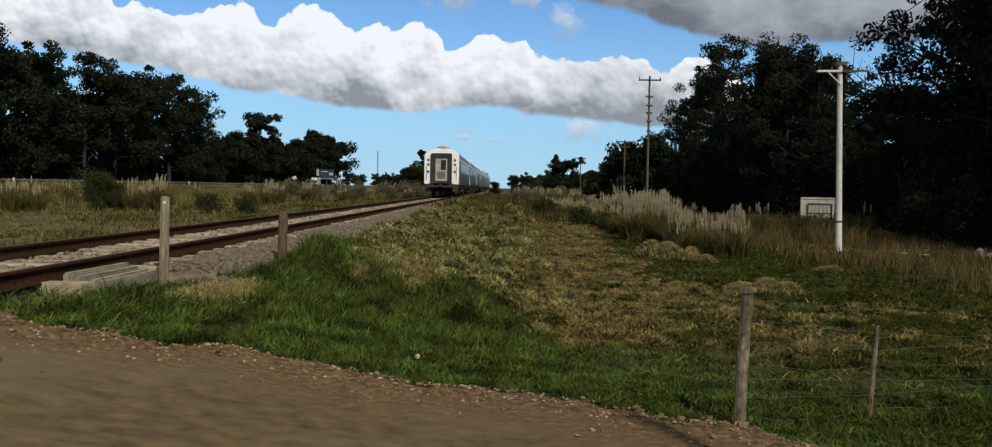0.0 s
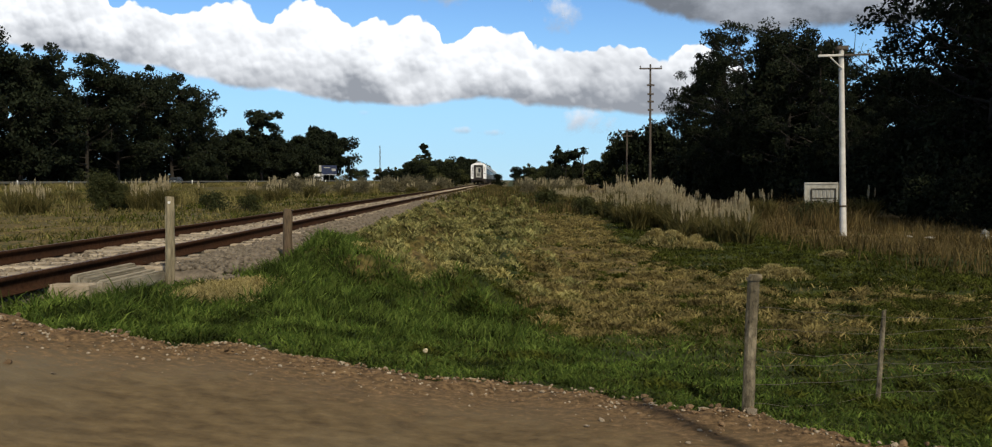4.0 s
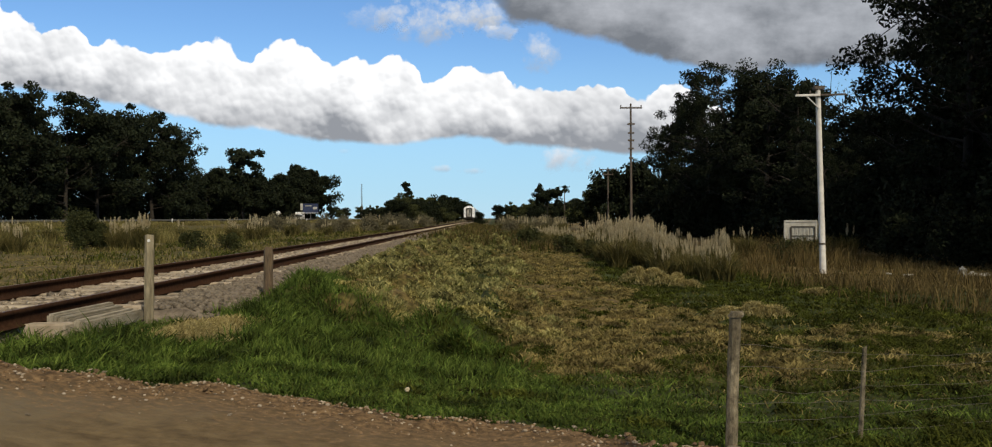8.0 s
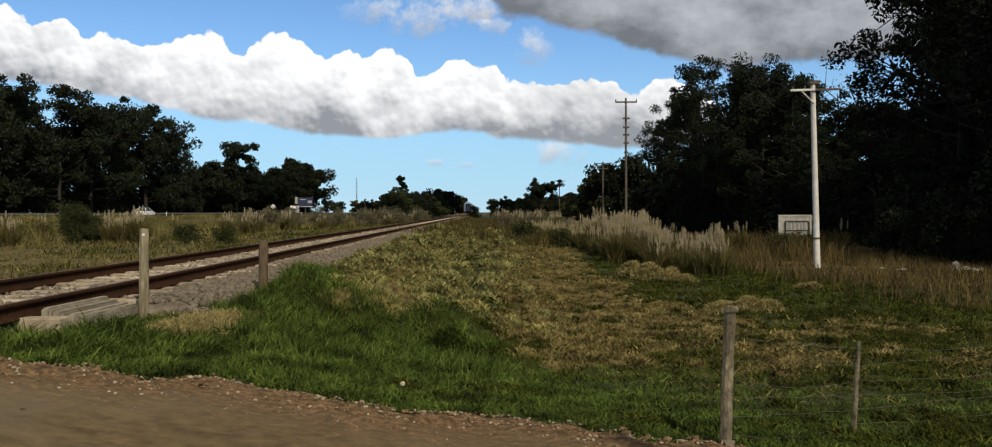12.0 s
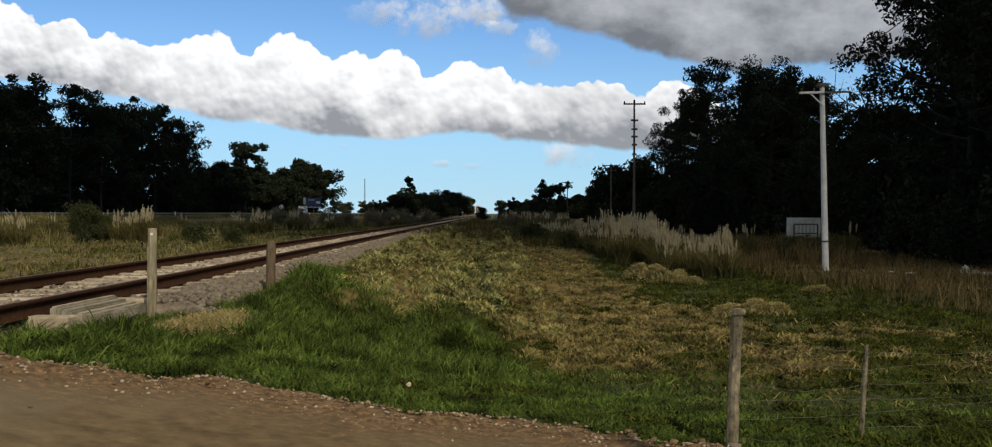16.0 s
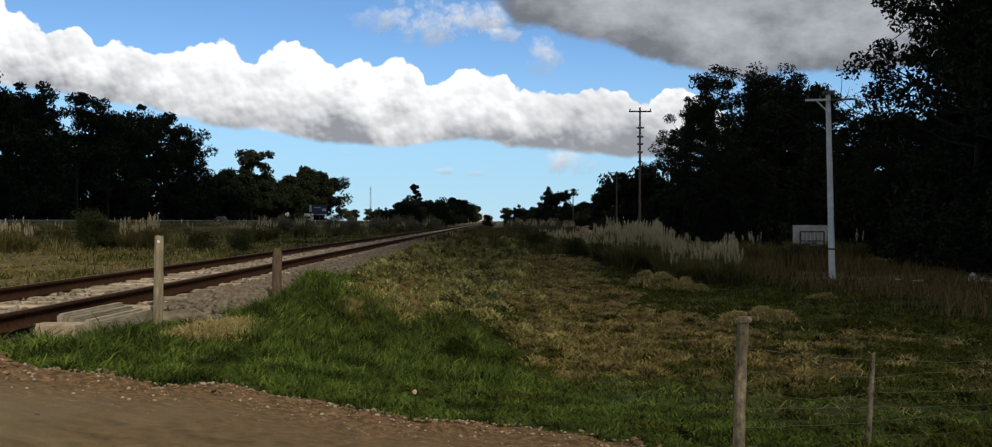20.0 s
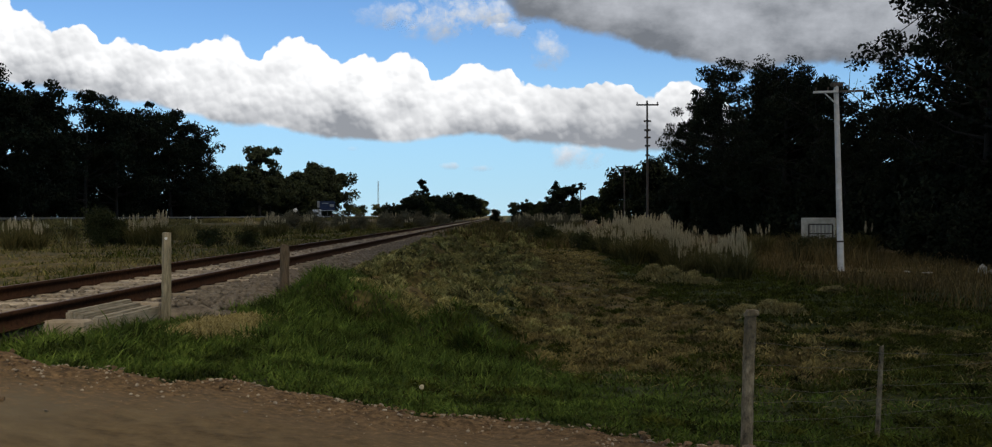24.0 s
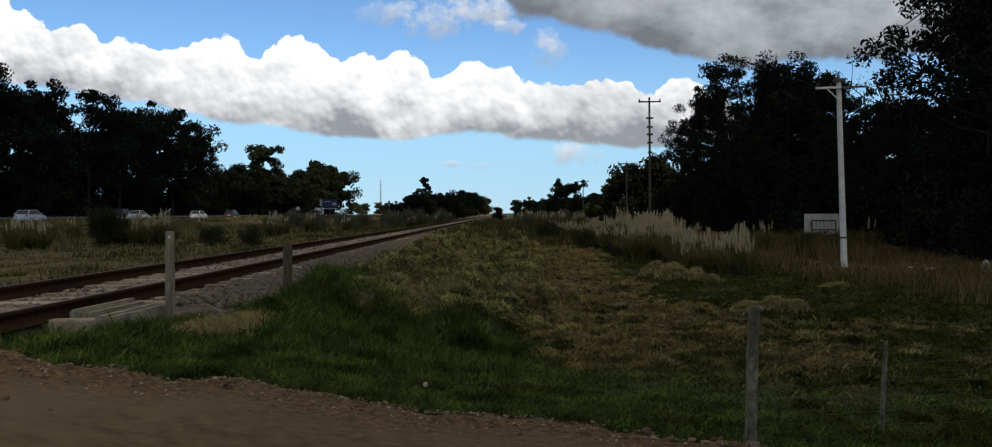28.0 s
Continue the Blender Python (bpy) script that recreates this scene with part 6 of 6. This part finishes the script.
def car(colour, label, style="hatch", heading=0):
    """A car 4.2 m long that heads along +Y; the origin is on the road under its middle."""
    c = empty("car", pose(0, 0, 0), label, "car", "cars on the highway")
    mat = paint("car_paint", colour, 0.25, 0.1, 0.1)
    tall = 1.72 if style == "suv" else 1.47
    hl, hw = (2.25, 0.90) if style == "suv" else (2.08, 0.86)
    side = [(-hl, 0.38), (-hl - 0.02, 0.80), (-hl + 0.06, 0.98), (hl * 0.35, 0.98), (hl - 0.25, 0.84), (hl, 0.66), (hl, 0.36), (hl - 0.4, 0.28), (-hl + 0.4, 0.28)]
    bm = bmesh.new()
    secs = []
    for sx in (-1, -0.9, 0.9, 1):
        f = 0.93 if abs(sx) == 1 else 1.0
        secs.append([bm.verts.new((sx * hw, y * (0.985 if abs(sx) == 1 else 1), 0.63 + (z - 0.63) * f)) for y, z in side])
    for a, b in zip(secs, secs[1:]):
        for k in range(len(side)):
            bm.faces.new((a[k], b[k], b[(k + 1) % len(side)], a[(k + 1) % len(side)]))
    bm.faces.new(list(reversed(secs[0])))
    bm.faces.new(secs[-1])
    bmesh.ops.recalc_face_normals(bm, faces=bm.faces)
    body = part("body", bm, mat, c)
    rear = -hl + (0.10 if style != "sedan" else 0.55)
    roof0, roof1 = rear + (0.38 if style == "suv" else 0.72), hl * 0.06
    front = hl * 0.52
    cab = [(rear, 0.97, hw * 0.95), (roof0, tall, hw * 0.74), (roof1, tall, hw * 0.74), (front, 0.97, hw * 0.95)]
    bm = bmesh.new()
    L = [bm.verts.new((-w, y, z)) for y, z, w in cab]
    R = [bm.verts.new((w, y, z)) for y, z, w in cab]
    bm.faces.new(L)
    bm.faces.new(list(reversed(R)))
    for k in range(3):
        bm.faces.new((L[k], R[k], R[k + 1], L[k + 1]))
    bmesh.ops.recalc_face_normals(bm, faces=bm.faces)
    part("glasshouse", bm, M_GLASS, c, "dark tinted windows")
    part("roof", boxed(-hw * 0.73, hw * 0.73, roof0 - 0.06, roof1 + 0.05, tall - 0.035, tall + 0.035, 0.03), mat, c)
    for s in (-1, 1):
        for (y0, z0, w0), (y1, z1, w1) in ((cab[0], cab[1]), (cab[3], cab[2])):
            part("pillar", rod((s * w0, y0, z0), (s * w1, y1, z1), 0.04, seg=6), mat, c)
        mid = (roof0 + roof1) / 2
        part("pillar", rod((s * hw * 0.95, mid, 0.97), (s * hw * 0.75, mid, tall), 0.03, seg=6), M_BLACK, c)
        part("tail_lamp", boxed(s * hw - 0.13 * s - 0.12, s * hw - 0.13 * s + 0.12, -hl - 0.03, -hl + 0.08, 0.72, 0.95, 0.02), M_RED, c)
        part("headlamp", boxed(s * (hw - 0.18) - 0.15, s * (hw - 0.18) + 0.15, hl - 0.12, hl + 0.02, 0.60, 0.74, 0.03), M_LAMP, c)
        part("mirror", boxed(s * (hw + 0.08) - 0.09, s * (hw + 0.08) + 0.09, front - 0.42, front - 0.30, 0.98, 1.10, 0.03), mat, c)
    part("bumper", boxed(-hw * 0.97, hw * 0.97, -hl - 0.06, -hl + 0.12, 0.33, 0.55, 0.04), mat if style != "suv" else M_BLACK, c)
    part("bumper", boxed(-hw * 0.95, hw * 0.95, hl - 0.12, hl + 0.06, 0.30, 0.50, 0.04), M_BLACK, c)
    part("number_plate", boxed(-0.24, 0.24, -hl - 0.075, -hl - 0.04, 0.60, 0.72, 0.0), M_LAMP, c)
    for sx in (-1, 1):
        for y in (-hl * 0.62, hl * 0.64):
            wheel(c, sx * (hw - 0.09), y, 0.34 if style == "suv" else 0.31, 0.2)
    return c


def build_billboard():
    z = float(ground_z(-50.6, 246))
    c = empty("billboard", pose(-50.6, 246, z, 0, 0, 4), "blue billboard with a white strip on posts beside the highway", "billboard")
    blue = paint("blue_board", (0.012, 0.022, 0.060), 0.5, dirt=0.2)
    part("board", boxed(-2.0, 2.2, -0.08, 0.08, 2.4, 4.9, 0.02), blue, c, "blue board")
    part("end_strip", boxed(-2.65, -2.02, -0.08, 0.08, 3.1, 4.95, 0.02), M_SHEET, c, "pale end strip")
    part("lettering_bar", boxed(0.8, 1.9, -0.11, -0.084, 3.3, 4.0), M_SHEET, c, "pale illegible lettering patch")
    part("lettering_bar", boxed(-1.4, 0.4, -0.11, -0.084, 4.2, 4.4), M_SHEET, c, "pale illegible lettering patch")
    part("walkway", boxed(-1.9, 2.2, -0.5, -0.09, 2.25, 2.36, 0.01), M_WHITE, c)
    for x in (-1.7, 0.1, 1.9):
        part("post", rod((x, 0.2, -0.4), (x, 0.2, 4.7), 0.10, seg=8), M_STEEL, c)
    c = empty("van", pose(-52.0, 238, float(ground_z(-52.0, 238)) + 0.02, 0, 0, 3), "white box van parked beside the billboard", "van")
    body = part("cargo_box", boxed(-0.95, 0.95, 0.3, 3.6, 0.55, 2.55, 0.06), M_WHITE, c)
    cabm = part("cab", boxed(-0.92, 0.92, -1.3, 0.28, 0.45, 1.95, 0.14), M_WHITE, c, "white cab")
    part("windscreen", boxed(-0.75, 0.75, -1.335, -1.28, 1.2, 1.78, 0.01), M_GLASS, cabm, "dark windscreen")
    part("grille", boxed(-0.6, 0.6, -1.335, -1.28, 0.6, 0.85, 0.01), M_BLACK, cabm)
    for sx in (-1, 1):
        part("headlamp", boxed(sx * 0.72 - 0.12, sx * 0.72 + 0.12, -1.34, -1.27, 0.75, 0.95, 0.02), M_LAMP, cabm)
        part("side_window", boxed(sx * 0.93 - 0.012, sx * 0.93 + 0.012, -0.8, 0.1, 1.2, 1.75, 0.0), M_GLASS, cabm)
    for x, y in ((-0.82, -0.6), (0.82, -0.6), (-0.82, 2.6), (0.82, 2.6)):
        wheel(c, x, y, 0.36, 0.22)


build_billboard()
CARS = [
    ("car_oncoming", (0.035, 0.04, 0.045), "dark grey oncoming car on the far carriageway", "hatch", -68.5, 180, 251.0, -17.8),
    ("car_white", (0.72, 0.72, 0.70), "white hatchback driving away on the highway", "hatch", -57, 0, -95.6, 20.3),
    ("car_dark", (0.03, 0.032, 0.036), "dark saloon car driving away on the highway", "sedan", -57, 0, -366.6, 27.35),
    ("car_suv", (0.06, 0.065, 0.07), "dark grey off-road car driving away on the highway", "suv", -57, 0, -462.4, 22.95),
    ("car_silver", (0.48, 0.48, 0.48), "silver car driving away on the highway", "hatch", -55.6, 0, -669.3, 29.5),
    ("car_pale", (0.60, 0.60, 0.60), "pale silver saloon driving away on the highway", "sedan", -55.6, 0, -615.6, 26.67),
    ("car_black", (0.02, 0.02, 0.024), "black off-road car driving away on the highway", "suv", -57.6, 0, -613.0, 26.56),
    ("car_last", (0.50, 0.51, 0.52), "silver hatchback driving away on the highway", "hatch", -57, 0, -617.0, 25.75),
]
car_obs = [(car(c[1], c[2], c[3]), c) for c in CARS]


# ---- train ----
M_COACH = paint("coach_white", (0.80, 0.79, 0.77), 0.45, dirt=0.15)
M_SIDE = paint("coach_side", (0.060, 0.072, 0.070), 0.4, dirt=0.2)
M_ROOF = paint("coach_roof", (0.42, 0.43, 0.42), 0.5, dirt=0.3)
M_UNDER = surface("underframe", (0.02, 0.017, 0.015), (0.05, 0.042, 0.035), 8, 0.9, 0.2)
M_GANG = paint("gangway_rubber", (0.02, 0.019, 0.018), 0.8, dirt=0.2)


def coach(train, y0, last):
    """One coach from y0 forwards, 24 m long; z is measured from the rail head."""
    L, hw = 23.6, 1.5
    c = new("coach")
    c.parent = train
    c.location = (0, y0, 0)
    sec = [(-hw + 0.04, 1.05), (-hw, 1.25), (-hw, 3.42), (-hw + 0.07, 3.68), (-hw + 0.28, 3.90), (-hw + 0.70, 4.06), (-0.45, 4.14), (0.45, 4.14), (hw - 0.70, 4.06), (hw - 0.28, 3.90), (hw - 0.07, 3.68), (hw, 3.42), (hw, 1.25), (hw - 0.04, 1.05)]
    k = len(sec)

    def shell(i0, i1, a, b, grow):
        V = [(x * grow, y, z * (1 if grow == 1 else 1.002)) for y in (a, b) for x, z in sec[i0:i1]]
        n = i1 - i0
        return V, [(j, j + 1, n + j + 1, n + j) for j in range(n - 1)]

    bm = bmesh.new()
    ring0 = [bm.verts.new((x * 0.97, 0.0, 1.05 + (z - 1.05) * 0.985)) for x, z in sec]
    ring1 = [bm.verts.new((x, 0.14, z)) for x, z in sec]
    ring2 = [bm.verts.new((x, 0.55, z)) for x, z in sec]
    for a, b in ((ring0, ring1), (ring1, ring2)):
        for j in range(k - 1):
            bm.faces.new((a[j], a[j + 1], b[j + 1], b[j]))
    bm.faces.new(list(reversed(ring0)))
    part("end_wall", bm, M_COACH, c, "white coach end with rounded roofline")
    V, F = shell(0, 4, 0.55, L, 1)
    V2, F2 = shell(10, 14, 0.55, L, 1)
    hang(new("side_wall", fast_mesh("side_wall", V, F, M_SIDE)), c)
    hang(new("side_wall", fast_mesh("side_wall", V2, F2, M_SIDE)), c)
    V, F = shell(3, 11, 0.55, L, 1)
    hang(new("roof", fast_mesh("roof", V, F, M_ROOF, True)), c)
    part("front_wall", boxed(-hw + 0.02, hw - 0.02, L - 0.1, L, 1.05, 3.9), M_COACH, c)
    for sx in (-1, 1):
        for i in range(11):
            part("window", boxed(sx * (hw + 0.004) - 0.012, sx * (hw + 0.004) + 0.012, 2.6 + i * 1.75, 2.6 + i * 1.75 + 1.25, 2.15, 3.0, 0.0), M_GLASS, c)
        part("stripe", boxed(sx * (hw + 0.004) - 0.006, sx * (hw + 0.004) + 0.006, 0.6, L - 0.2, 3.14, 3.26), M_COACH, c)
        part("door", boxed(sx * (hw + 0.004) - 0.008, sx * (hw + 0.004) + 0.008, 0.95, 1.75, 1.2, 3.2), M_GANG, c)
    part("underframe", boxed(-hw + 0.15, hw - 0.15, 0.1, L - 0.1, 0.78, 1.06), M_UNDER, c)
    part("skirt_box", boxed(-hw + 0.25, hw - 0.25, 8.0, 15.5, 0.42, 0.8), M_UNDER, c)
    for by in (3.3, L - 3.3):
        b = part("bogie", boxed(-1.12, 1.12, by - 1.6, by + 1.6, 0.42, 0.78, 0.05), M_UNDER, c)
        for wy in (-1.2, 1.2):
            for sx in (-1, 1):
                part("wheel", rod((sx * 0.80, by + wy, 0.46), (sx * 0.93, by + wy, 0.46), 0.46, seg=20), M_UNDER, b)
    if last:
        g = part("gangway", boxed(-0.90, 0.90, -0.28, 0.01, 1.10, 3.72, 0.06), M_GANG, c, "black rubber gangway frame")
        part("end_door", boxed(-0.50, 0.50, -0.305, -0.27, 1.35, 3.25, 0.01), M_SHEET, g, "dull grey end door")
        part("door_window", boxed(-0.04, 0.40, -0.325, -0.30, 2.30, 3.15, 0.0), M_GLASS, g)
        part("door_panel", boxed(-0.34, 0.34, -0.315, -0.30, 1.55, 2.15, 0.01), M_STEEL, g)
        for sx in (-1, 1):
            for z in (3.15, 2.75, 2.15):
                lm = part("lamp", rod((sx * 1.14, -0.05, z), (sx * 1.14, 0.02, z), 0.10, seg=12), M_GANG, c, "dark round tail lamp housing")
                part("lens", rod((sx * 1.14, -0.06, z), (sx * 1.14, -0.045, z), 0.05, seg=10), M_GLASS, lm)
            part("grab_rail", rod((sx * 1.28, -0.05, 1.4), (sx * 1.28, -0.05, 2.6), 0.02, seg=6), M_GANG, c)
            part("buffer", rod((sx * 0.87, -0.55, 1.0), (sx * 0.87, 0.0, 1.0), 0.09, seg=10), M_UNDER, c)
            part("buffer_head", rod((sx * 0.87, -0.60, 1.0), (sx * 0.87, -0.55, 1.0), 0.2, seg=14), M_UNDER, c)
            part("steps", boxed(sx * 1.2 - 0.25, sx * 1.2 + 0.25, -0.12, 0.35, 0.45, 0.95, 0.02), M_UNDER, c)
        part("coupler", boxed(-0.13, 0.13, -0.6, 0.1, 0.86, 1.08, 0.03), M_UNDER, c)
        part("buffer_beam", boxed(-1.4, 1.4, -0.08, 0.1, 0.80, 1.10, 0.02), M_UNDER, c)
        part("roof_vent", boxed(-0.45, 0.45, 0.35, 3.4, 4.18, 4.36, 0.06), M_ROOF, c)
    else:
        part("gangway", boxed(-0.6, 0.6, -0.5, 0.01, 1.15, 3.5), M_GANG, c)


def build_train():
    t = empty("passenger_train", pose(TRACK_X, 71, RAIL_Z), "white-ended passenger train with dark sides departing along the track", "train")
    for i in range(7):
        coach(t, i * 24.3, i == 0)
    return t


train = build_train()


# ---- clouds ----
def cloud(name, blobs, seed, base, label, sub=4, lump=0.22, squash=0.22):
    """A cumulus of lumpy rounded puffs over a flat base; blobs are x, y, z and radius in metres."""
    bm = bmesh.new()
    bmesh.ops.create_icosphere(bm, subdivisions=sub, radius=1)
    unit = np.array([v.co[:] for v in bm.verts])
    tri = np.array([[v.index for v in f.verts] for f in bm.faces])
    bm.free()
    Vs, Fs, o = [], [], 0
    for i, (x, y, z, r) in enumerate(blobs):
        sh = Vector((i * 3.7 + seed, i * 1.3, seed))
        f = np.array([noise.fractal(Vector(u) * 1.6 + sh, 0.8, 2.1, 5) for u in unit])
        cell = np.array([noise.voronoi(Vector(u) * 2.4 + sh)[0][0] for u in unit])
        rad = r * (1 + lump * f + 0.32 * (0.45 - cell))
        P = unit * rad[:, None] * np.array([1.15, 0.8, 0.9]) + np.array([x, y, z])
        low = P[:, 2] < base
        P[low, 2] = base + (P[low, 2] - base) * squash
        Vs.append(P)
        Fs.append(tri + o)
        o += len(P)
    ob = new(name, fast_mesh(name, np.concatenate(Vs), np.concatenate(Fs), M_CLOUD, True))
    return tagged(ob, label, "cloud", kind="structure")


def build_shadow_cloud():
    """The cloud that drifts before the sun."""
    g = np.random.default_rng(17)
    bl = []
    for i in range(60):
        bl.append((g.uniform(15, 330), g.uniform(-260, 260), g.uniform(0, 40), g.uniform(28, 48)))
    for yy in np.arange(-260, 261, 13):
        bl.append((g.uniform(2, 16), yy, g.uniform(0, 20), g.uniform(9, 17)))
    return cloud("drifting_cloud", bl, 60, -1000, "dense grey cloud drifting before the sun", 2, 0.3)


drift = build_shadow_cloud()
SHADE_TURN = math.degrees(math.atan2(0.60, 0.80))


def shade_pose(s):
    """The cloud's pose when its shadow's edge has come to s metres along (0.8, 0.6) from the camera."""
    d = 1300 / TO_SUN.z
    p = Vector((0.8 * s, 0.6 * s, 0)) + TO_SUN * d
    return pose(p.x, p.y, p.z, 0, 0, SHADE_TURN)


# ---- small things ----
def build_litter():
    g = np.random.default_rng(33)
    meshes = [lump_mesh("stone", M_STONE, 1.0, i, 1, 0.42) for i in range(3)]
    clods = [lump_mesh("clod", M_CLOD, 1.0, 10 + i, 1, 0.7) for i in range(3)]
    r = random.Random(4)
    for i in range(170):
        x = r.uniform(-4.4, 3.0)
        off = abs(r.gauss(0, 0.32)) * (1 if r.random() < 0.9 else 4)
        y = float(edge_y(x)) - off + 0.05
        pale = r.random() < 0.5
        s = 0.007 + (0.024 if pale else 0.024) * r.random() ** 2.4
        ob = new("stone" if pale else "soil_clod", (meshes if pale else clods)[i % 3])
        ob.matrix_basis = pose(x, y, float(road_z(x, max(off - 0.05, 0.08))) + s * 0.30, r.uniform(-25, 25), r.uniform(-25, 25), r.uniform(0, 360)) @ Matrix.Diagonal((s, s * r.uniform(0.7, 1.2), s, 1))
        tagged(ob, "small pale stone on the dirt road's edge" if pale else "crumbled clod of brown soil on the road's edge", "stone" if pale else "clod", "stones and clods")
    for i in range(16):
        x = 0.95 + 0.75 * r.random()
        y = float(edge_y(x)) + r.uniform(-0.22, 0.04)
        s = r.uniform(0.016, 0.04)
        pale = i % 5 == 0
        ob = new("stone" if pale else "soil_clod", (meshes if pale else clods)[i % 3])
        ob.matrix_basis = pose(x, y, max(float(road_z(x, 0.1)), 0.02) + s * 0.2, r.uniform(-30, 30), r.uniform(-30, 30), r.uniform(0, 360)) @ Matrix.Diagonal((s * r.uniform(0.9, 1.7), s, s * r.uniform(0.6, 1.1), 1))
        tagged(ob, "pale stone heaped at the foot of the fence post" if pale else "broken clod of soil at the foot of the fence post", "stone" if pale else "clod", "stones and clods")
    # gravel on the road
    n = 3500
    x = g.uniform(-5, 4, n)
    y = edge_y(x) + 0.05 - np.abs(g.normal(0, 0.30, n))
    z = road_z(x, np.maximum(edge_y(x) - y, 0.05)) + 0.002
    V, F = scatter_lumps(np.stack([x, y, z], -1), 0.004 + 0.018 * g.random(n) ** 3, 8)
    tagged(new("road_gravel", fast_mesh("road_gravel", V, F, M_CLOD)), "fine loose gravel and crumbs on the dirt road", "gravel", kind="stuff")
    n = 800
    x = g.uniform(-5, 3.5, n)
    v = 0.03 + np.abs(g.normal(0, 0.34, n))
    V, F = scatter_lumps(np.stack([x, edge_y(x) - v, road_z(x, np.maximum(v, 0.1)) + 0.003], -1), 0.005 + 0.016 * g.random(n) ** 2.5, 9)
    tagged(new("pale_gravel", fast_mesh("pale_gravel", V, F, M_STONE)), "scattered pale chips on the road's crumbling edge", "gravel", kind="stuff")
    # pole behind the view whose shadow falls across the road
    crossarm_pole("utility_pole", 4.25, -0.65, 6.0, 0.075, 0.06, M_POLEW, [], "plain dark timber pole at the side of the dirt road")
    # seed head
    fx, fy = -0.67, 6.9
    fz = float(ground_z(fx, fy))
    d = empty("dandelion_clock", pose(fx, fy, fz), "single white dandelion seed head at the grass edge", "flower")
    part("stalk", rod((0, 0, -0.02), (0.01, 0, 0.19), 0.004, seg=6), M_MEADOW, d)
    bm = bmesh.new()
    bmesh.ops.create_icosphere(bm, subdivisions=2, radius=0.027)
    for v in bm.verts:
        v.co *= 0.78 * r.uniform(0.8, 1.15)
        v.co.z += 0.20
    part("seed_head", bm, M_PLUME, d, "fluffy white seed head")
    # scraps by the wood
    for x, y, w, h in ((13.45, 25.3, 0.10, 0.19), (13.65, 25.2, 0.15, 0.08), (13.9, 25.1, 0.10, 0.05), (12.15, 25.8, 0.16, 0.03), (11.6, 25.9, 0.08, 0.03), (14.2, 25.4, 0.08, 0.04)):
        z = float(ground_z(x, y))
        bm = bmesh.new()
        bmesh.ops.create_icosphere(bm, subdivisions=2, radius=1)
        for v in bm.verts:
            v.co = Vector((v.co.x * w, v.co.y * 0.15, v.co.z * h)) * r.uniform(0.5, 1.2)
        ob = part("litter_bag", bm, M_SHEET, None)
        ob.location = (x, y, z + h * 0.55 + 0.12)
        tagged(ob, "crumpled pale scrap of litter lying in the weeds", "litter")


build_litter()


# ---- movement ----
TRAIN = [(0, 76), (1, 101), (2, 125), (3, 148), (5.5, 200), (7.5, 238), (9, 264), (11, 298), (12.5, 320), (15, 354), (17, 379), (20, 415), (24, 460), (28, 500)]
SHADE = [(0, 240), (8, 215), (11, 175), (13, 90), (15, 30), (17, 21), (19, 13.5), (21, 8.5), (23.5, 2.5), (24, 1.5), (26, -1.5), (28, -6)]


def motions():
    walk(train, [(t, pose(TRACK_X + float(track_dx(y)), y, RAIL_Z, 0, 0, 0.2636)) for t, y in TRAIN])
    for ob, (n, col, lab, style, x, turn, y0, v) in car_obs:
        walk(ob, [(t, pose(x, y0 + v * t, HW_Z + 0.03, 0, 0, turn)) for t in (0, 14, 28)])
    walk(drift, [(t, shade_pose(s)) for t, s in SHADE])
    for ob in cloud_obs:      # the clouds ahead drift slowly to the left
        walk(ob, [(0, pose(0, 0, 0, 0, 0, -0.48)), (28, pose(0, 0, 0, 0, 0, 0.42))])


motions()
